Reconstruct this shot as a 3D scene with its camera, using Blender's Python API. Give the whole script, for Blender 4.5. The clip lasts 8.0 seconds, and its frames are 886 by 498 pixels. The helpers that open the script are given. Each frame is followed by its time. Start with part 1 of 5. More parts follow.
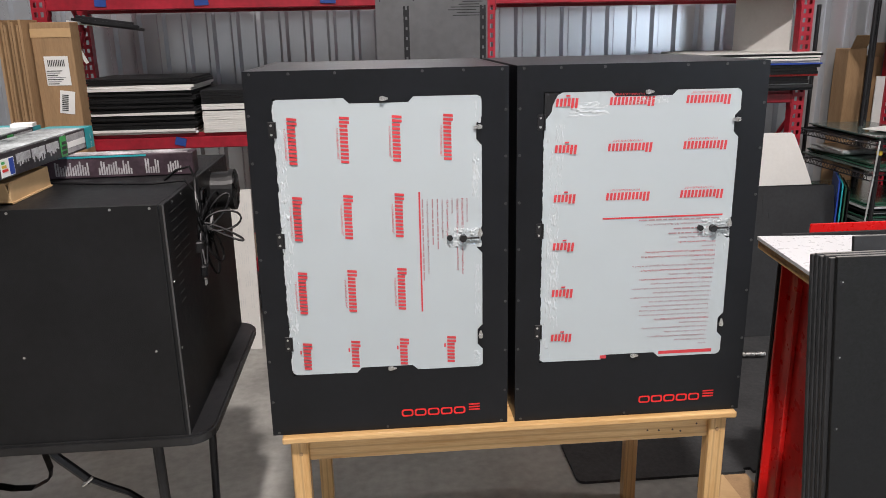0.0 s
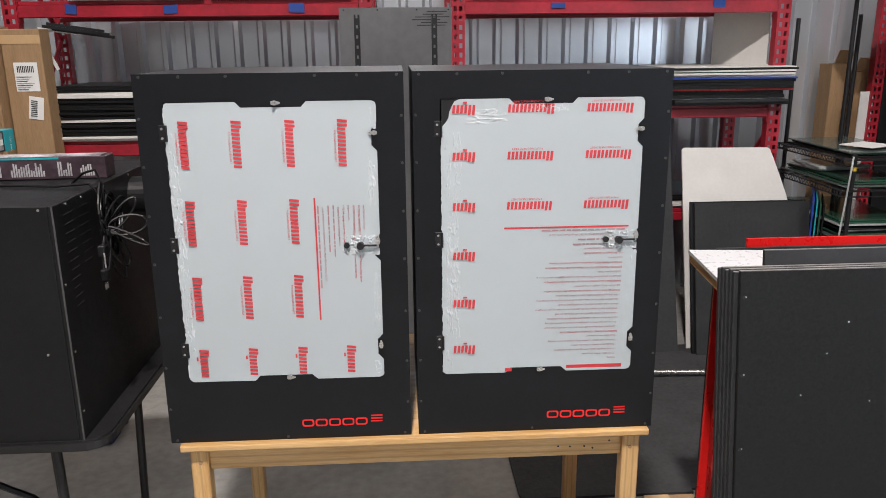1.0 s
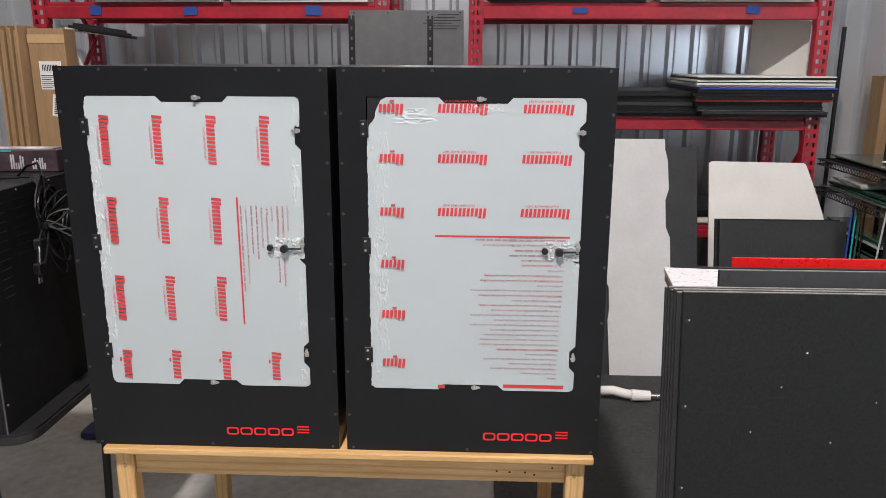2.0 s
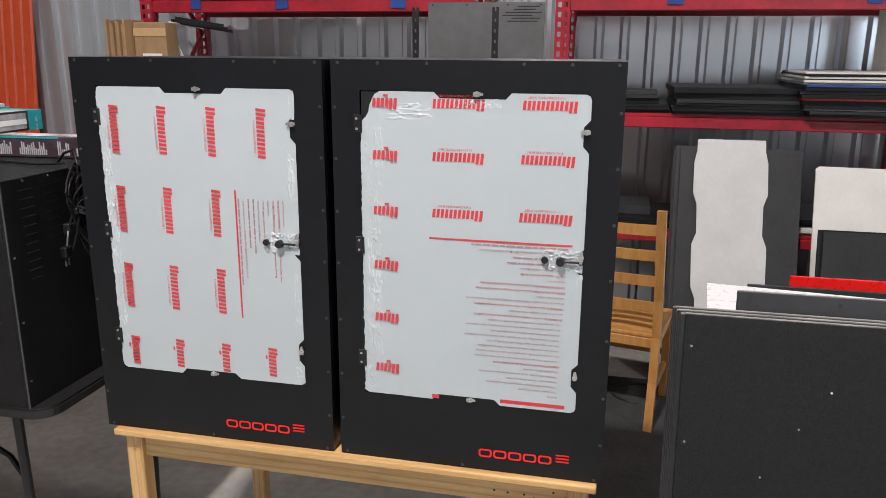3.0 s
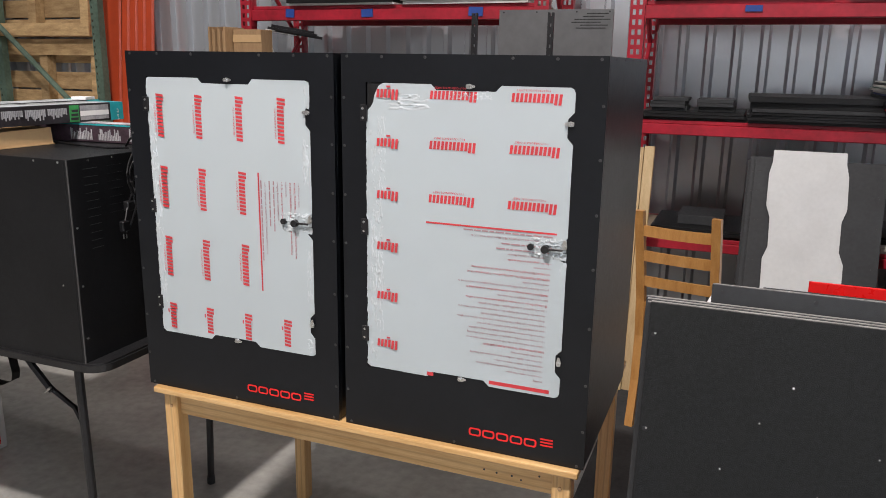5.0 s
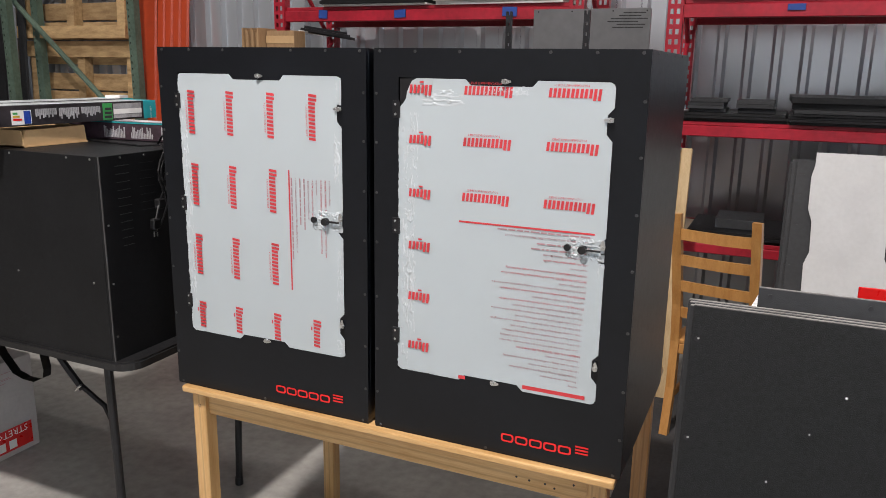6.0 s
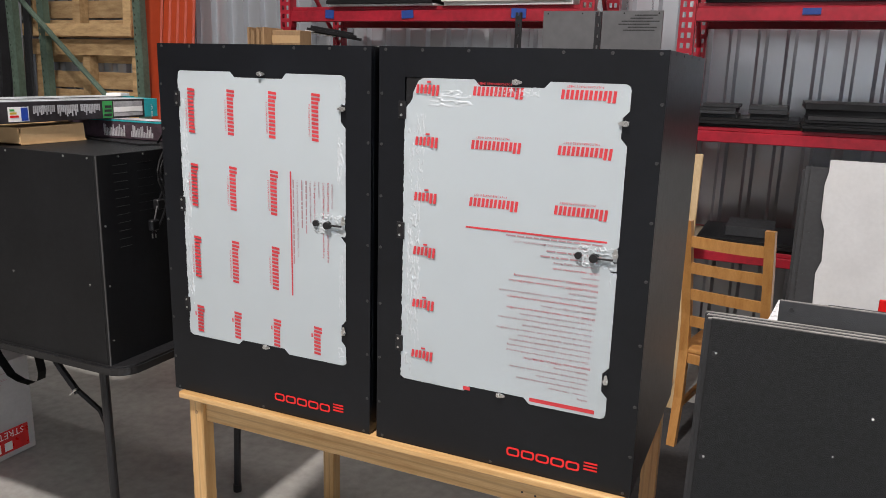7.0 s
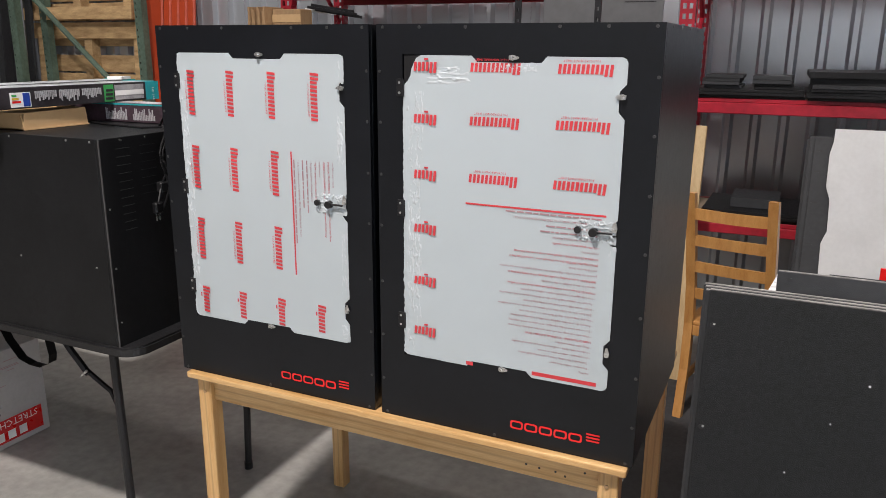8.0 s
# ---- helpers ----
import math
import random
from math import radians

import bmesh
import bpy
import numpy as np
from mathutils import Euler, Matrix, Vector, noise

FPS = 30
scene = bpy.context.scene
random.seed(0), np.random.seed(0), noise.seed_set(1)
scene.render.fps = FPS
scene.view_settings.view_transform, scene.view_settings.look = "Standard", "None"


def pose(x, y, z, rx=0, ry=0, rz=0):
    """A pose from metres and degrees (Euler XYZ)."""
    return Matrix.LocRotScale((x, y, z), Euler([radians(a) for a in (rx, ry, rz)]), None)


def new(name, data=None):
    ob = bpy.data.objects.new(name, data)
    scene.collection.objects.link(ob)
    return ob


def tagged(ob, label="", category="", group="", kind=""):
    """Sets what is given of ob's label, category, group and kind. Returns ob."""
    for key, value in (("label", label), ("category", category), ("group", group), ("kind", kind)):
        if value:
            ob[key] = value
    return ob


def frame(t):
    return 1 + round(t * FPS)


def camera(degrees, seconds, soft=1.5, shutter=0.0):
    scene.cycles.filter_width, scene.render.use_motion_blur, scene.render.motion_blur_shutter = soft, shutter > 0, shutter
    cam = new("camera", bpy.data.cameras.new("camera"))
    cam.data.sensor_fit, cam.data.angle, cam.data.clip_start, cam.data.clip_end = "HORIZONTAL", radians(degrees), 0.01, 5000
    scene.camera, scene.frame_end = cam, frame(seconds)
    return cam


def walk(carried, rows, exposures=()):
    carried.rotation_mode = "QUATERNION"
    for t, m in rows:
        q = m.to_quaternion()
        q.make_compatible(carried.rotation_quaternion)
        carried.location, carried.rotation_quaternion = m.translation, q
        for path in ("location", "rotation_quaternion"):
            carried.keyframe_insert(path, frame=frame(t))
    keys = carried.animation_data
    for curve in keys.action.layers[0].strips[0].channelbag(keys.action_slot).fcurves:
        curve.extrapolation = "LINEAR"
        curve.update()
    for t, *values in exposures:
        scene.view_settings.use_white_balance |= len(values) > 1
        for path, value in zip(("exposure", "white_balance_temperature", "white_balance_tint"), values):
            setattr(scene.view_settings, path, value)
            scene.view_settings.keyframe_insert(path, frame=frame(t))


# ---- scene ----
cam = camera(60.3, 8.0, soft=0.7)
# seconds, x, y, z, yaw, pitch, roll
ROWS = [
    (0.0, 0.0, 0.0, 1.7575, -4.9, -15.86, 1.06),
    (0.5, 0.1056, -0.0037, 1.747, -4.62, -15.71, 1.13),
    (1.0, 0.3002, 0.007, 1.7329, -3.27, -14.85, 0.56),
    (1.5, 0.5247, 0.0329, 1.7122, -0.38, -14.13, -0.18),
    (1.7, 0.5790, 0.0560, 1.7060, 0.55, -14.08, -0.16),
    (2.8, 0.8380, 0.2300, 1.6930, 10.10, -14.35, -0.44),
    (3.0, 0.9288, 0.2392, 1.6961, 12.49, -14.52, -0.38),
    (3.5, 1.1302, 0.2299, 1.6836, 16.13, -14.34, -0.79),
    (4.0, 1.2172, 0.2231, 1.6816, 18.48, -14.07, -0.63),
    (4.5, 1.23, 0.2105, 1.6715, 20.28, -13.86, -0.58),
    (4.7, 1.2285, 0.2100, 1.6670, 20.80, -13.75, -0.72),
    (5.8, 1.1990, 0.2460, 1.6360, 23.45, -13.33, -0.98),
    (6.0, 1.1986, 0.2523, 1.6363, 23.84, -13.33, -0.92),
    (6.5, 1.2, 0.2789, 1.6335, 23.9, -13.04, -1.32),
    (7.0, 1.1709, 0.3082, 1.6292, 24.34, -13.13, -1.54),
    (7.5, 1.1706, 0.299, 1.6382, 24.73, -13.87, -1.03),
    (8.0, 1.1897, 0.3041, 1.6316, 24.65, -14.85, -0.37),
]
walk(cam, [(t, pose(x, y, z, 90 + pitch, roll, yaw)) for t, x, y, z, yaw, pitch, roll in ROWS], exposures=[(0.0, 0.0), (8.0, 0.0)])

# ---- world and lamps: a closed metal shed under unseen lamps, most of them fill ----
CEIL = 6.4
world = bpy.data.worlds.new("world")
scene.world = world
world.use_nodes = True
world.node_tree.nodes["Background"].inputs[0].default_value = (0.8, 0.85, 1.0, 1)
world.node_tree.nodes["Background"].inputs[1].default_value = 0.03
# first lamp set from the floor shadows; the other four are added fill, unseen
LAMPS = [(0.05, -0.53, 6.0, 550), (-4.6, 2.6, 6.0, 52), (3.7, 2.0, 6.0, 84), (4.0, -1.4, 6.0, 36), (-4.6, -1.0, 6.0, 10)]
for lx, ly, lz, watts in LAMPS:
    lamp_data = bpy.data.lights.new("key_fill_light", "AREA")
    lamp_data.shape, lamp_data.size, lamp_data.energy, lamp_data.color = "DISK", 0.30, watts, (1.0, 0.918, 0.885)
    lamp_ob = new("key_fill_light", lamp_data)
    lamp_ob.matrix_world = pose(lx, ly, lz)


# ---- materials ----
def mat(name, col, rough=0.5, metal=0.0, var=0.12, scale=6.0, bump=0.0, bscale=300.0, stretch=(1, 1, 1), col2=None, coat=0.0, rand=0.0, spec=0.5, rvar=0.12, grain=""):
    m = bpy.data.materials.new(name)
    m.use_nodes = True
    nt = m.node_tree
    n, l = nt.nodes, nt.links
    b = n["Principled BSDF"]
    b.inputs["Roughness"].default_value, b.inputs["Metallic"].default_value = rough, metal
    b.inputs["Specular IOR Level"].default_value = spec
    b.inputs["Coat Weight"].default_value, b.inputs["Coat Roughness"].default_value = coat, 0.25
    tc, mp = n.new("ShaderNodeTexCoord"), n.new("ShaderNodeMapping")
    mp.inputs["Scale"].default_value = stretch
    l.new(tc.outputs["Object"], mp.inputs["Vector"])
    big, fine = n.new("ShaderNodeTexNoise"), n.new("ShaderNodeTexNoise")
    big.inputs["Scale"].default_value, big.inputs["Detail"].default_value = scale, 5
    fine.inputs["Scale"].default_value, fine.inputs["Detail"].default_value = scale * 9, 3
    mix = n.new("ShaderNodeMixRGB")
    c2 = col2 or tuple(max(0.0, c * (1 - 2.2 * var)) for c in col)
    mix.inputs[1].default_value, mix.inputs[2].default_value = (*[min(1, c * (1 + var)) for c in col], 1), (*c2, 1)
    add = n.new("ShaderNodeMath")
    add.operation, add.inputs[1].default_value = "MULTIPLY_ADD", 0.65
    half = n.new("ShaderNodeMath")
    half.operation, half.inputs[1].default_value = "MULTIPLY", 0.35
    for x in (big, fine):
        l.new(mp.outputs["Vector"], x.inputs["Vector"])
    l.new(fine.outputs["Fac"], half.inputs[0])
    l.new(big.outputs["Fac"], add.inputs[0])
    l.new(half.outputs[0], add.inputs[2])
    ramp = n.new("ShaderNodeMapRange")
    ramp.inputs["From Min"].default_value, ramp.inputs["From Max"].default_value = 0.33, 0.67
    l.new(add.outputs[0], ramp.inputs["Value"])
    l.new(ramp.outputs[0], mix.inputs[0])
    out = mix.outputs[0]
    if grain:
        wv, wm = n.new("ShaderNodeTexWave"), n.new("ShaderNodeMixRGB")
        wv.bands_direction, wv.wave_profile = grain, "SIN"
        for key, value in (("Scale", 1.15), ("Distortion", 6.0), ("Detail", 3.0), ("Detail Scale", 0.5)):
            wv.inputs[key].default_value = value
        l.new(mp.outputs["Vector"], wv.inputs["Vector"])
        sharp = n.new("ShaderNodeMapRange")
        sharp.inputs["From Min"].default_value, sharp.inputs["From Max"].default_value, sharp.inputs["To Max"].default_value = 0.72, 1.0, 0.38
        l.new(wv.outputs["Fac"], sharp.inputs["Value"])
        l.new(sharp.outputs[0], wm.inputs[0])
        l.new(out, wm.inputs[1])
        wm.inputs[2].default_value = (*[c * 0.52 for c in c2], 1)
        out = wm.outputs[0]
    if rand:
        info, mul, mr = n.new("ShaderNodeObjectInfo"), n.new("ShaderNodeMixRGB"), n.new("ShaderNodeMapRange")
        mr.inputs["To Min"].default_value, mr.inputs["To Max"].default_value = 1 - rand, 1.0
        l.new(info.outputs["Random"], mr.inputs["Value"])
        mul.blend_type, mul.inputs[0].default_value = "MULTIPLY", 1
        l.new(out, mul.inputs[1])
        l.new(mr.outputs[0], mul.inputs[2])
        out = mul.outputs[0]
    l.new(out, b.inputs["Base Color"])
    rr = n.new("ShaderNodeMapRange")
    rr.inputs["To Min"].default_value, rr.inputs["To Max"].default_value = max(0.02, rough - rvar), min(1, rough + rvar)
    l.new(fine.outputs["Fac"], rr.inputs["Value"])
    l.new(rr.outputs[0], b.inputs["Roughness"])
    if bump:
        bn, bp = n.new("ShaderNodeTexNoise"), n.new("ShaderNodeBump")
        bn.inputs["Scale"].default_value, bn.inputs["Detail"].default_value = bscale, 3
        bp.inputs["Strength"].default_value, bp.inputs["Distance"].default_value = bump, 0.002
        l.new(mp.outputs["Vector"], bn.inputs["Vector"])
        l.new(bn.outputs["Fac"], bp.inputs["Height"])
        l.new(bp.outputs[0], b.inputs["Normal"])
    return m


BLACK = mat("black_pvc_board", (0.0055, 0.0065, 0.0088), 0.36, var=0.15, bump=0.04, bscale=700, spec=0.36, rvar=0.03)
BLACK2 = mat("black_textured_board", (0.0070, 0.0073, 0.0082), 0.48, var=0.2, bump=0.3, bscale=520, spec=0.33, rvar=0.06)
GREYB = mat("charcoal_board", (0.036, 0.038, 0.041), 0.6, var=0.1, bump=0.3, bscale=600, rand=0.25, spec=0.3)
BLACKP = mat("black_plastic", (0.012, 0.012, 0.013), 0.38, var=0.2, bump=0.25, bscale=250)
STEELB = mat("black_painted_steel", (0.014, 0.014, 0.016), 0.42, var=0.2, metal=0.1)
RUBBER = mat("black_rubber", (0.011, 0.011, 0.012), 0.45)
FOAM = mat("grey_foam_mat", (0.035, 0.036, 0.038), 0.8, var=0.15, bump=0.6, bscale=160)
FILM = mat("white_masking_film", (0.425, 0.474, 0.494), 0.30, var=0.012, scale=1.5, rvar=0.02)
FILML = mat("loose_clear_film", (0.52, 0.56, 0.58), 0.14, var=0.06, scale=20, rvar=0.08)
INK = mat("red_print", (0.60, 0.045, 0.055), 0.4, var=0.08)
INKP = mat("pale_red_print", (0.38, 0.22, 0.235), 0.45, var=0.06)
INKH = mat("heading_print", (0.46, 0.10, 0.115), 0.45, var=0.06)
LOGO = mat("red_cut_vinyl", (0.72, 0.02, 0.02), 0.45, var=0.05)
REDP = mat("red_rack_paint", (0.37, 0.014, 0.030), 0.40, var=0.18, scale=4, bump=0.15, bscale=60, rvar=0.1)
REDS = mat("bright_red_sheet", (0.70, 0.012, 0.012), 0.3, var=0.08)
REDC = mat("red_steel_panel", (0.64, 0.016, 0.014), 0.3, var=0.15, scale=2.5)
WALLM = mat("painted_steel_siding", (0.67, 0.705, 0.745), 0.23, metal=0.66, var=0.012, scale=0.9, rvar=0.0)
# unseen walls: pale brightens the north wall's flats, dark shades its rib flanks
PALEW = mat("unseen_pale_siding", (0.60, 0.61, 0.63), 0.5, var=0.05, scale=0.8)
DULLW = mat("unseen_dark_siding", (0.20, 0.20, 0.205), 0.6, var=0.1, scale=0.8)
CEILM = mat("ceiling_insulation", (0.28, 0.27, 0.26), 0.8, var=0.06, bump=0.3, bscale=12)
CONC = mat("polished_concrete", (0.29, 0.285, 0.265), 0.42, var=0.16, scale=2.6, bump=0.2, bscale=90, rvar=0.16)
PINE = mat("varnished_pine_x", (0.68, 0.45, 0.21), 0.34, var=0.08, scale=4, stretch=(0.9, 14, 14), col2=(0.52, 0.28, 0.09), grain="Z", coat=0.3, rand=0.08)
PINEZ = mat("varnished_pine_z", (0.68, 0.45, 0.21), 0.34, var=0.08, scale=4, stretch=(14, 14, 0.9), col2=(0.55, 0.30, 0.10), grain="X", coat=0.3, rand=0.1)
CHAIRM = mat("honey_pine_chair", (0.52, 0.27, 0.085), 0.36, var=0.1, scale=5, stretch=(9, 9, 1.5), col2=(0.42, 0.19, 0.05), coat=0.3, rand=0.1)
RAW = mat("raw_lumber", (0.56, 0.42, 0.24), 0.7, var=0.1, scale=4, stretch=(10, 10, 1), col2=(0.46, 0.32, 0.16), rand=0.15)
PALLET = mat("pallet_wood", (0.58, 0.40, 0.20), 0.8, var=0.2, scale=4, stretch=(2, 8, 8), col2=(0.36, 0.22, 0.10), rand=0.35, bump=0.3, bscale=80)
CARD = mat("brown_cardboard", (0.36, 0.225, 0.115), 0.78, var=0.1, scale=3, stretch=(6, 6, 1), rand=0.15)
CARDL = mat("light_cardboard", (0.52, 0.34, 0.17), 0.75, var=0.07, scale=3)
WHITEB = mat("white_pvc_sheet", (0.72, 0.71, 0.68), 0.5, var=0.03, rand=0.06)
GREYL = mat("pale_grey_film_sheet", (0.56, 0.57, 0.57), 0.4, var=0.04)
SHIPW = mat("white_carton_board", (0.42, 0.40, 0.385), 0.7, var=0.05)
PAPER = mat("white_label_paper", (0.78, 0.78, 0.76), 0.6, var=0.03)
INKB = mat("black_label_print", (0.03, 0.03, 0.03), 0.6)
CHROME = mat("zinc_hardware", (0.62, 0.62, 0.60), 0.28, metal=0.9, var=0.1)
SCREW = mat("steel_screw_and_slot_glint", (0.09, 0.09, 0.09), 0.4, metal=0.6, var=0.1)
BLUET = mat("blue_painters_tape", (0.012, 0.055, 0.27), 0.6, var=0.1)
GREENP = mat("green_rack_paint", (0.11, 0.165, 0.125), 0.5, var=0.2, scale=5)
ORANGE = mat("orange_steel_sheet", (0.50, 0.062, 0.018), 0.42, var=0.08, scale=2)
TEAL = mat("teal_print", (0.02, 0.34, 0.38), 0.4)
GREENI = mat("green_print", (0.05, 0.35, 0.09), 0.4)
CARTON = mat("dark_printed_carton", (0.030, 0.026, 0.030), 0.4, var=0.3, scale=12)
PURPLE = mat("plum_printed_carton", (0.060, 0.038, 0.050), 0.4, var=0.3, scale=9)
GREYP = mat("grey_print", (0.40, 0.40, 0.41), 0.5, var=0.2, scale=30)
BLUEE = mat("blue_sheet_edge", (0.02, 0.06, 0.35), 0.4)
GREENE = mat("green_glass_edge", (0.03, 0.095, 0.062), 0.2)
GLASS = mat("stacked_glass", (0.09, 0.12, 0.11), 0.08, var=0.1)
WRAP = mat("plastic_wrap", (0.45, 0.48, 0.48), 0.15, var=0.2)
YELLOW = mat("yellow_tape", (0.60, 0.42, 0.04), 0.5)
PANELM = mat("grey_metal_panel", (0.17, 0.172, 0.175), 0.36, metal=0.5, var=0.12, scale=2)
EDGED = mat("dark_cut_edge", (0.06, 0.06, 0.06), 0.6)
EDGE = mat("cut_board_edge", (0.26, 0.25, 0.24), 0.6, var=0.25, scale=30)
MDF = mat("mdf_deck", (0.30, 0.24, 0.17), 0.7, var=0.1)


# ---- mesh helpers ----
def bx(bm, x0, x1, y0, y1, z0, z1, m=None, bev=0.0, seg=1):
    c = Vector(((x0 + x1) / 2, (y0 + y1) / 2, (z0 + z1) / 2))
    g = bmesh.ops.create_cube(bm, size=1, matrix=Matrix.LocRotScale(c, None, (abs(x1 - x0), abs(y1 - y0), abs(z1 - z0))))
    vs = g["verts"]
    if bev:
        es = list({e for v in vs for e in v.link_edges})
        r = bmesh.ops.bevel(bm, geom=es, offset=bev, segments=seg, affect="EDGES", profile=0.5)
        vs = list({v for f in r["faces"] for v in f.verts} | {v for v in vs if v.is_valid})
    if m is not None:
        bmesh.ops.transform(bm, matrix=m, verts=vs)
    return bm


def block(x0, x1, y0, y1, z0, z1, m=None, bev=0.0, seg=1):
    return bx(bmesh.new(), x0, x1, y0, y1, z0, z1, m, bev, seg)


def rod(bm, p, q, r, seg=12, r2=None):
    p, q = Vector(p), Vector(q)
    d = q - p
    m = Matrix.Translation((p + q) / 2) @ d.to_track_quat("Z", "Y").to_matrix().to_4x4()
    bmesh.ops.create_cone(bm, cap_ends=True, segments=seg, radius1=r, radius2=r if r2 is None else r2, depth=d.length, matrix=m)
    return bm


def tube(bm, pts, r, seg=8):
    pts = [Vector(p) for p in pts]
    rings = []
    for i, p in enumerate(pts):
        d = (pts[min(i + 1, len(pts) - 1)] - pts[max(i - 1, 0)]).normalized()
        q = d.to_track_quat("Z", "Y")
        rings.append([bm.verts.new(p + q @ Vector((r * math.cos(a), r * math.sin(a), 0))) for a in [2 * math.pi * k / seg for k in range(seg)]])
    for a, b in zip(rings, rings[1:]):
        for k in range(seg):
            bm.faces.new((a[k], a[(k + 1) % seg], b[(k + 1) % seg], b[k]))
    bm.faces.new(rings[0][::-1])
    bm.faces.new(rings[-1])
    return bm


def slab(bm, outline, y0, y1, m=None):
    """A flat outline in x and z, given depth from y0 to y1."""
    a = [bm.verts.new((x, y0, z)) for x, z in outline]
    b = [bm.verts.new((x, y1, z)) for x, z in outline]
    n = len(outline)
    bm.faces.new(a)
    bm.faces.new(b[::-1])
    for i in range(n):
        bm.faces.new((a[i], b[i], b[(i + 1) % n], a[(i + 1) % n]))
    if m is not None:
        bmesh.ops.transform(bm, matrix=m, verts=a + b)
    return bm


def finish(name, bm, material, smooth=False):
    bmesh.ops.recalc_face_normals(bm, faces=bm.faces)
    me = bpy.data.meshes.new(name)
    bm.to_mesh(me)
    bm.free()
    me.materials.append(material)
    if smooth:
        me.polygons.foreach_set("use_smooth", [True] * len(me.polygons))
    return me


def part(name, bm, material, parent, label="", smooth=False):
    ob = new(name, finish(name, bm, material, smooth))
    ob.parent = parent
    if parent.parent is None:
        ob.matrix_parent_inverse = parent.matrix_basis.inverted()
    return tagged(ob, label)


def solid(name, bm, material, label, category, group="", kind="", smooth=False):
    return tagged(new(name, finish(name, bm, material, smooth)), label, category, group, kind)


def thing(name, x, y, z, label, category, group="", kind=""):
    ob = new(name)
    ob.empty_display_size = 0.1
    ob.matrix_basis = pose(x, y, z)
    return tagged(ob, label, category, group, kind)


def lettering(text, size, m, bold=0.0):
    """Letters of the built-in font as a mesh in bmesh form, their baseline start at m, in m's x and y plane."""
    cu = bpy.data.curves.new("letters", "FONT")
    cu.body, cu.size, cu.resolution_u, cu.fill_mode = text, size, 1, "FRONT"
    cu.offset = bold * size
    ob = bpy.data.objects.new("letters", cu)
    me = bpy.data.meshes.new_from_object(ob)
    me.transform(m)
    bm = bmesh.new()
    bm.from_mesh(me)
    bpy.data.meshes.remove(me)
    bpy.data.objects.remove(ob)
    bpy.data.curves.remove(cu)
    return bm


# ---- the shed ----
X0, X1, Y0, Y1 = -7.2, 4.6, -6.5, 5.30
XN = 0.811 - 0.1564 * 50.5
solid("floor", block(X0, X1, Y0, Y1 + 0.1, -0.1, 0), CONC, "grey polished concrete floor with faint stains", "floor", kind="structure")
# ceiling is unseen; its grey is set low to cut bounced fill light
solid("ceiling", block(X0, X1, Y0, Y1 + 0.1, CEIL, CEIL + 0.1), CEILM, "unseen shed ceiling, toned grey to hold back bounced light", "ceiling", kind="structure")


def siding(length, height, pitch=0.1564, rib=0.028, flank=0.018, out=0.038):
    """Ribbed sheet in the x and z plane, its ribs standing out towards -y."""
    prof, x = [], 0.0
    while x < length:
        prof += [(x, 0), (x + pitch / 2 - rib / 2 - flank, 0), (x + pitch / 2 - rib / 2, -out), (x + pitch / 2 + rib / 2, -out), (x + pitch / 2 + rib / 2 + flank, 0)]
        x += pitch
    prof.append((x, 0))
    bm = bmesh.new()
    lo = [bm.verts.new((px, py, 0)) for px, py in prof]
    hi = [bm.verts.new((px, py, height)) for px, py in prof]
    for i in range(len(prof) - 1):
        bm.faces.new((lo[i], lo[i + 1], hi[i + 1], hi[i]))
    blo, bhi = [bm.verts.new((px, 0.05, 0)) for px in (0, x)], [bm.verts.new((px, 0.05, height)) for px in (0, x)]
    bm.faces.new((blo[1], blo[0], bhi[0], bhi[1]))
    return bm


def wall(name, m, length, material=WALLM, label="white painted ribbed steel siding wall"):
    bm = siding(length, CEIL)
    bmesh.ops.transform(bm, matrix=m, verts=bm.verts)
    return solid(name, bm, material, label, "wall", kind="structure")


wall("wall_north", pose(XN, Y1, 0), X1 - XN)
# the east wall has a high band of translucent window with daylight beyond it
def wall_piece(name, m, length, height, label):
    bm = siding(length, height)
    bmesh.ops.transform(bm, matrix=m, verts=bm.verts)
    return solid(name, bm, WALLM, label, "wall", kind="structure")


# unseen here, toned dark for the rib flanks to reflect
wall("wall_east", pose(X1, Y1, 0, 0, 0, -90), Y1 + 0.6, DULLW, "unseen ribbed siding wall, darkened so that the north wall's ribs reflect dark")
wall_piece("wall_east_2", pose(X1, -4.6, 0, 0, 0, -90), -4.6 - Y0, CEIL, "white painted ribbed steel siding wall")
wall_piece("wall_east_3", pose(X1, -0.6, 3.9, 0, 0, -90), 4.0, CEIL - 3.9, "white painted ribbed steel siding above the window")
wall_piece("wall_east_4", pose(X1, -0.6, 0, 0, 0, -90), 4.0, 1.6, "white painted ribbed steel siding below the window")
sky_m = bpy.data.materials.new("daylight_backdrop")
sky_m.use_nodes = True
bs = sky_m.node_tree.nodes["Principled BSDF"]
bs.inputs["Base Color"].default_value = (0.6, 0.7, 0.85, 1)
bs.inputs["Emission Color"].default_value, bs.inputs["Emission Strength"].default_value = (0.84, 0.92, 1.0, 1), 4.0
solid("backdrop", block(X1 + 0.6, X1 + 0.65, -6.4, 1.2, 0.5, 5.0), sky_m, "bright overcast daylight beyond the window", "daylight", kind="structure")
# unseen walls behind and left, toned only for what the siding reflects
wall("wall_south", pose(X1, Y0, 0, 0, 0, 180), X1 - X0, PALEW, "unseen ribbed siding wall, kept pale to brighten the north wall's reflections")
